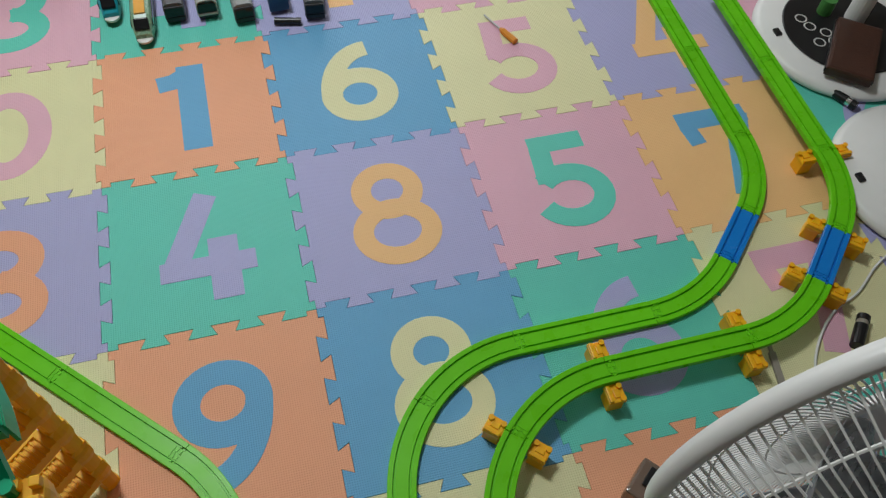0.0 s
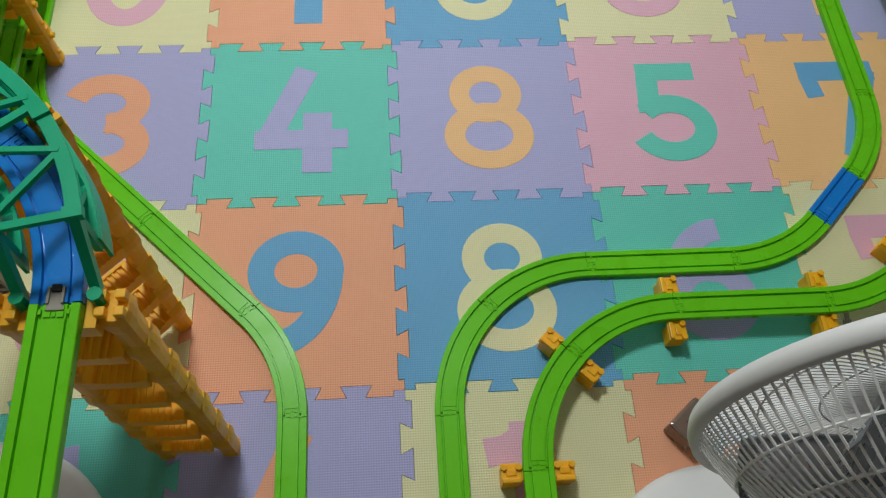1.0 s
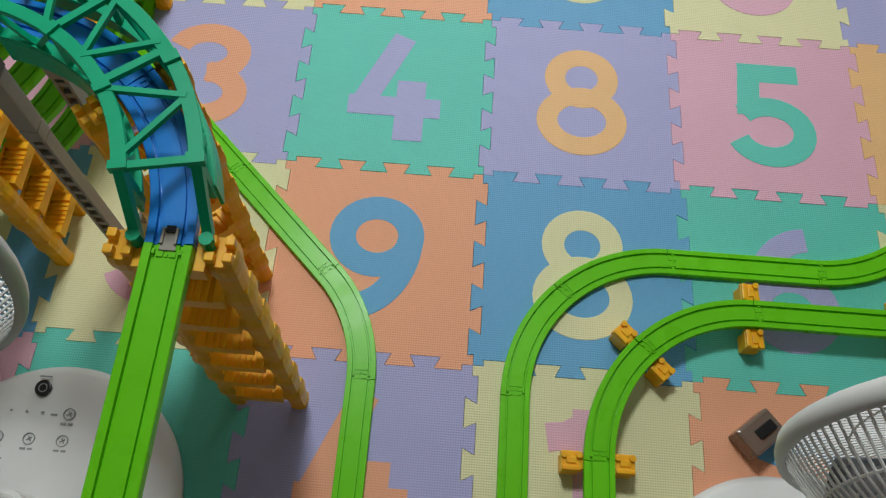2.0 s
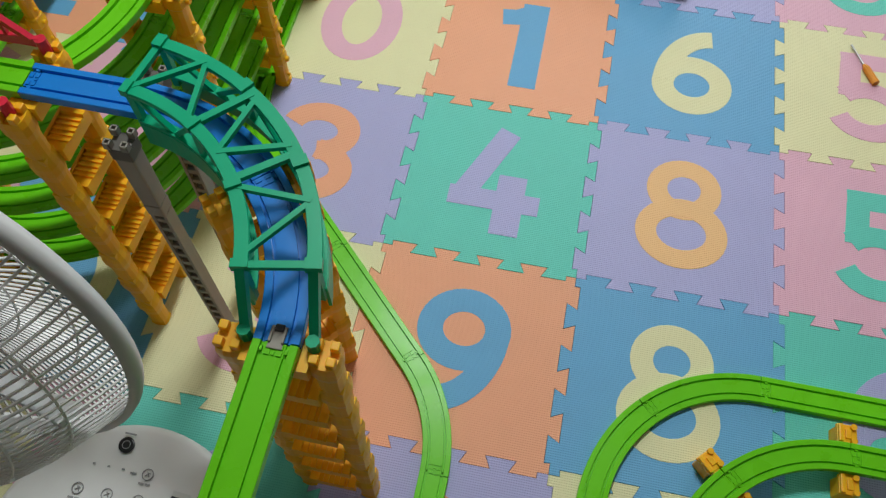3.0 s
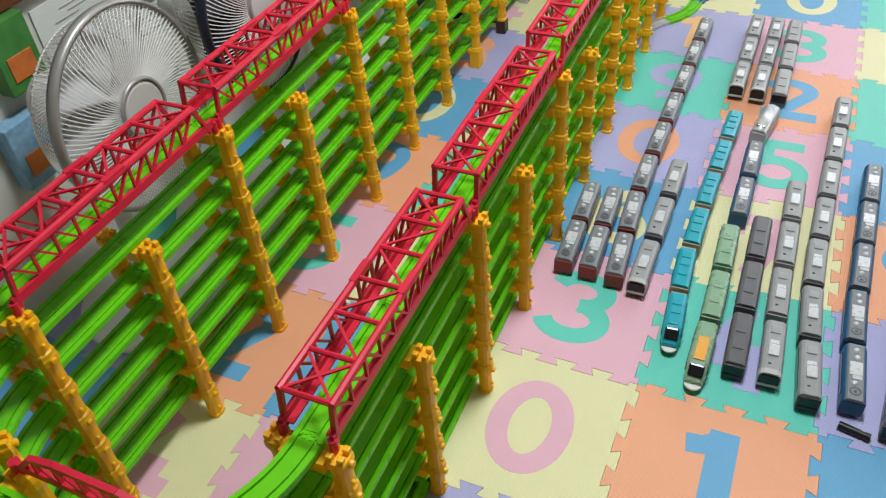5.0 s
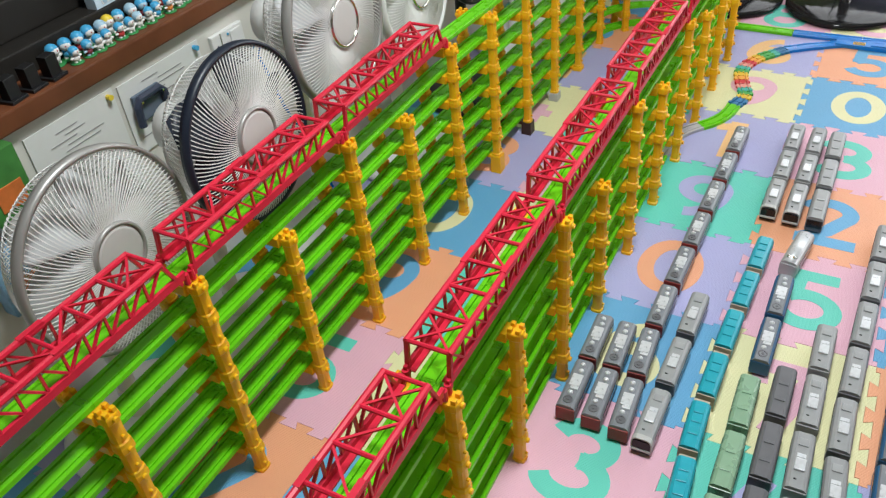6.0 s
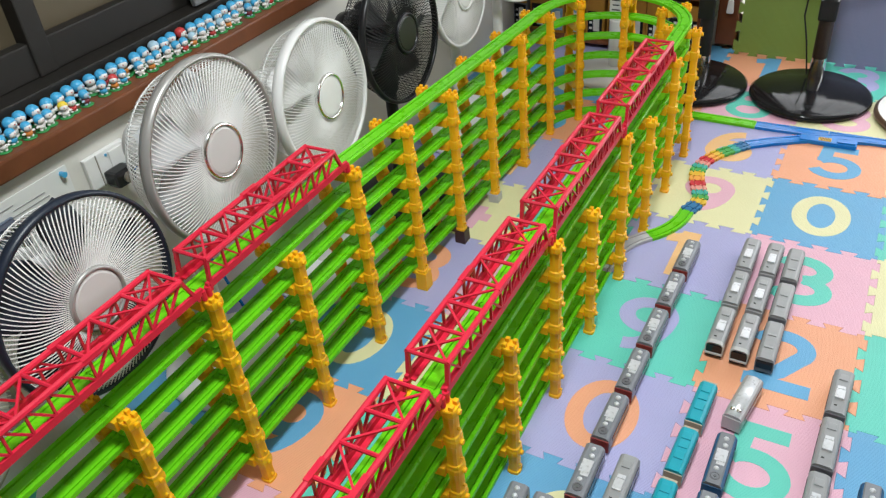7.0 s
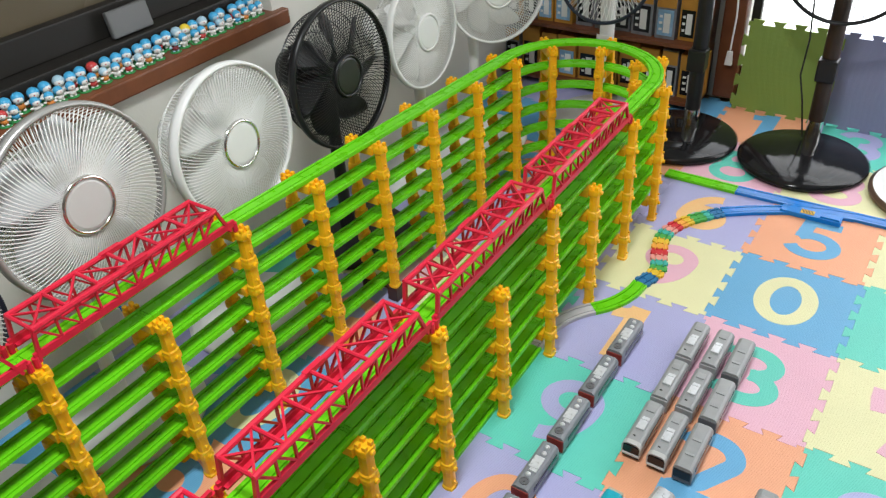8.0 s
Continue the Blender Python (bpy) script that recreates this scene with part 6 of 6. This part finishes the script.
part("rounded_rim", bm, BRACKET, pic)
for y in (0.852, 0.912):
    bm = bmesh.new()
    rod(bm, (XW + 0.027, y, 0.504), (XW + 0.0305, y, 0.504), 0.0028, 8)
    part("screw", bm, CHROME, pic)
sock = thing("wall_socket", "white wall socket plate with a dark plug in it", "socket")
bm = bmesh.new()
box(bm, (XW + 0.006, 1.146, 0.500), (0.012, 0.104, 0.070), 0.003)
part("plate", bm, WHITE, sock)
bm = bmesh.new()
box(bm, (XW + 0.0135, 1.170, 0.508), (0.004, 0.036, 0.040), 0.002)
part("outlet", bm, WHITE, sock)
bm = bmesh.new()
box(bm, (XW + 0.0130, 1.122, 0.500), (0.003, 0.0016, 0.068))
part("joint", bm, GREY, sock)
bm = bmesh.new()
rod(bm, (XW + 0.012, 1.146, 0.524), (XW + 0.014, 1.146, 0.524), 0.003, 10)
part("screw", bm, FIG_BLUE, sock)
plug = thing("power_plug", "dark power plug with a looped cord in the wall socket", "plug")
bm = bmesh.new()
box(bm, (XW + 0.032, 1.150, 0.478), (0.040, 0.050, 0.034), 0.008)
part("body", bm, BLACK, plug)
bm = bmesh.new()
rod(bm, (XW + 0.050, 1.152, 0.478), (XW + 0.056, 1.152, 0.478), 0.011, 14)
part("knob", bm, GREY, plug)
bm = bmesh.new()
tube(bm, [(XW + 0.035, 1.170, 0.470), (XW + 0.05, 1.188, 0.488), (XW + 0.05, 1.198, 0.472), (XW + 0.05, 1.188, 0.456), (XW + 0.05, 1.235, 0.30), (XW + 0.05, 1.30, 0.15), (XW + 0.08, 1.32, 0.01)], 0.004, 6)
part("cord", bm, BLUE, plug)
for y, z, mm, lab in ((0.520, 0.515, PACK_GREEN, "green printed toy package hanging on the wall"), (0.470, 0.345, PHOTO_BLUE, "blue printed toy box hanging on the wall")):
    t = thing("toy_package", lab, "toy box", "packages on the wall", m=pose(XW + 0.02, y, z))
    bm = bmesh.new()
    box(bm, (0, 0, 0), (0.036, 0.085, 0.13), 0.003)
    part("carton", bm, mm, t)
    bm = bmesh.new()
    box(bm, (0.019, 0, -0.02), (0.003, 0.055, 0.045), 0.001)
    part("printed_panel", bm, PACK_ORANGE, t)

# ---- fan bases and small things beside the raised track ----
def round_base(x, y, r, label, panel):
    t = thing("fan_base", label, "fan", "fan bases beside the tracks", m=pose(x, y, 0))
    bm = bmesh.new()
    lathe(bm, [(0, 0), (r - 0.006, 0), (r, 0.006), (r - 0.001, 0.014), (r - 0.014, 0.022), (0, 0.026)], 72)
    part("base", bm, WHITE, t, smooth=True)
    if panel:
        bm = bmesh.new()
        lathe(bm, [(r * 0.70, 0.0252), (r * 0.69, 0.0272), (0, 0.0285)], 48)
        pn = part("control_panel", bm, BLACK, t, "glossy black control panel")
        for k, (a, d) in enumerate(((200, 0.075), (165, 0.07), (185, 0.045), (215, 0.05), (150, 0.085))):
            bm = bmesh.new()
            lathe(bm, [(0.009, 0.0285), (0.011, 0.0292), (0.012, 0.0285)], 20, (d * math.cos(radians(a)), d * math.sin(radians(a)), 0))
            part("button_ring", bm, HUB_GREY, pn)
        bm = bmesh.new()
        rod(bm, (-0.02, 0.05, 0.028), (-0.02, 0.05, 0.06), 0.014, 16)
        part("knob", bm, PACK_GREEN, t)
    bm = bmesh.new()
    box(bm, (-r * 0.78, r * 0.12, 0.0245), (0.012, 0.018, 0.006), 0.002)
    part("clip", bm, BLACK, t)
    bm = bmesh.new()
    rod(bm, (0.03, 0.02, 0.024), (0.03, 0.02, 0.30), 0.02, 20)
    part("pole", bm, WHITE, t)


round_base(1.388, 0.358, 0.172, "round white fan base with a glossy black control panel", True)
round_base(1.356, 0.005, 0.168, "round white fan base with a blue-tinted button", False)
wal = thing("wallet", "dark brown leather case lying on a fan base", "wallet", m=pose(1.355, 0.285, 0.0295, 0, 0, -38))
bm = bmesh.new()
box(bm, (0, 0, 0.012), (0.085, 0.15, 0.022), 0.006)
part("cover", bm, LEATHER, wal)
bm = bmesh.new()
box(bm, (0.0, 0, 0.0125), (0.0875, 0.146, 0.008), 0.001)
part("edge", bm, BLACK, wal)


def small_motor(x, y, yaw, L, r, label, cap):
    t = thing("toy_motor", label, "toy part", m=pose(x, y, 0, 0, 0, yaw))
    bm = bmesh.new()
    rod(bm, (-L / 2, 0, r), (L * 0.18, 0, r), r, 18)
    part("barrel", bm, BLACK, t)
    bm = bmesh.new()
    rod(bm, (L * 0.181, 0, r), (L * 0.32, 0, r), r * 0.9, 18)
    part("band", bm, cap, t)
    bm = bmesh.new()
    rod(bm, (L * 0.321, 0, r), (L / 2, 0, r), r, 18)
    part("cap", bm, BLACK, t)


small_motor(1.303, 0.210, -62, 0.062, 0.009, "small black and brass toy motor lying on the mat", CHROME)
small_motor(1.082, -0.229, 48, 0.056, 0.010, "small black and grey battery cylinder on the mat", GREY)
small_motor(0.352, 0.622, -12, 0.050, 0.007, "small black toy coupling lying by the trains", BLACK)
drv = thing("screwdriver", "small screwdriver with an orange handle on the mat", "tool", m=pose(0.743, 0.518, 0, 0, 0, -66))
bm = bmesh.new()
rod(bm, (-0.048, 0, 0.006), (0.0, 0, 0.006), 0.0018, 8)
part("blade", bm, STEEL, drv)
bm = bmesh.new()
rod(bm, (0.0, 0, 0.0065), (0.008, 0, 0.0065), 0.003, 10, 0.0062)
rod(bm, (0.008, 0, 0.0065), (0.044, 0, 0.0065), 0.0062, 10, 0.0066)
part("handle", bm, ORANGE_GRIP, drv)
cab = thing("white_cable", "thin white cable lying in a loop on the mat", "cable")
bm = bmesh.new()
pts = [Vector(p) for p in ((1.30, -0.085, 0.004), (1.19, -0.12, 0.004), (1.12, -0.165, 0.004), (1.06, -0.19, 0.004), (1.01, -0.235, 0.004), (0.985, -0.28, 0.004), (0.99, -0.34, 0.004))]
tube(bm, [on_spline(pts, k / 40) for k in range(41)], 0.0022, 6)
part("cord", bm, CABLE, cab)
spk = thing("grey_blade_piece", "thin grey pointed plastic piece on the mat", "toy part", m=pose(0.932, -0.258, 0, 0, 0, 80))
bm = bmesh.new()
box(bm, (0, 0, 0.004), (0.062, 0.010, 0.006), 0.001)
box(bm, (0.038, 0, 0.004), (0.018, 0.006, 0.004), 0.001)
part("piece", bm, GREY, spk)
gb = thing("clear_case", "small smoky clear plastic case with a dark part inside", "box", m=pose(0.674, -0.370, 0, 0, 0, 40))
bm = bmesh.new()
box(bm, (0, 0, 0.018), (0.055, 0.04, 0.036), 0.004)
part("case", bm, SMOKE, gb)
bm = bmesh.new()
box(bm, (0.005, 0, 0.0385), (0.028, 0.014, 0.004), 0.001)
part("latch", bm, BLACK, gb)
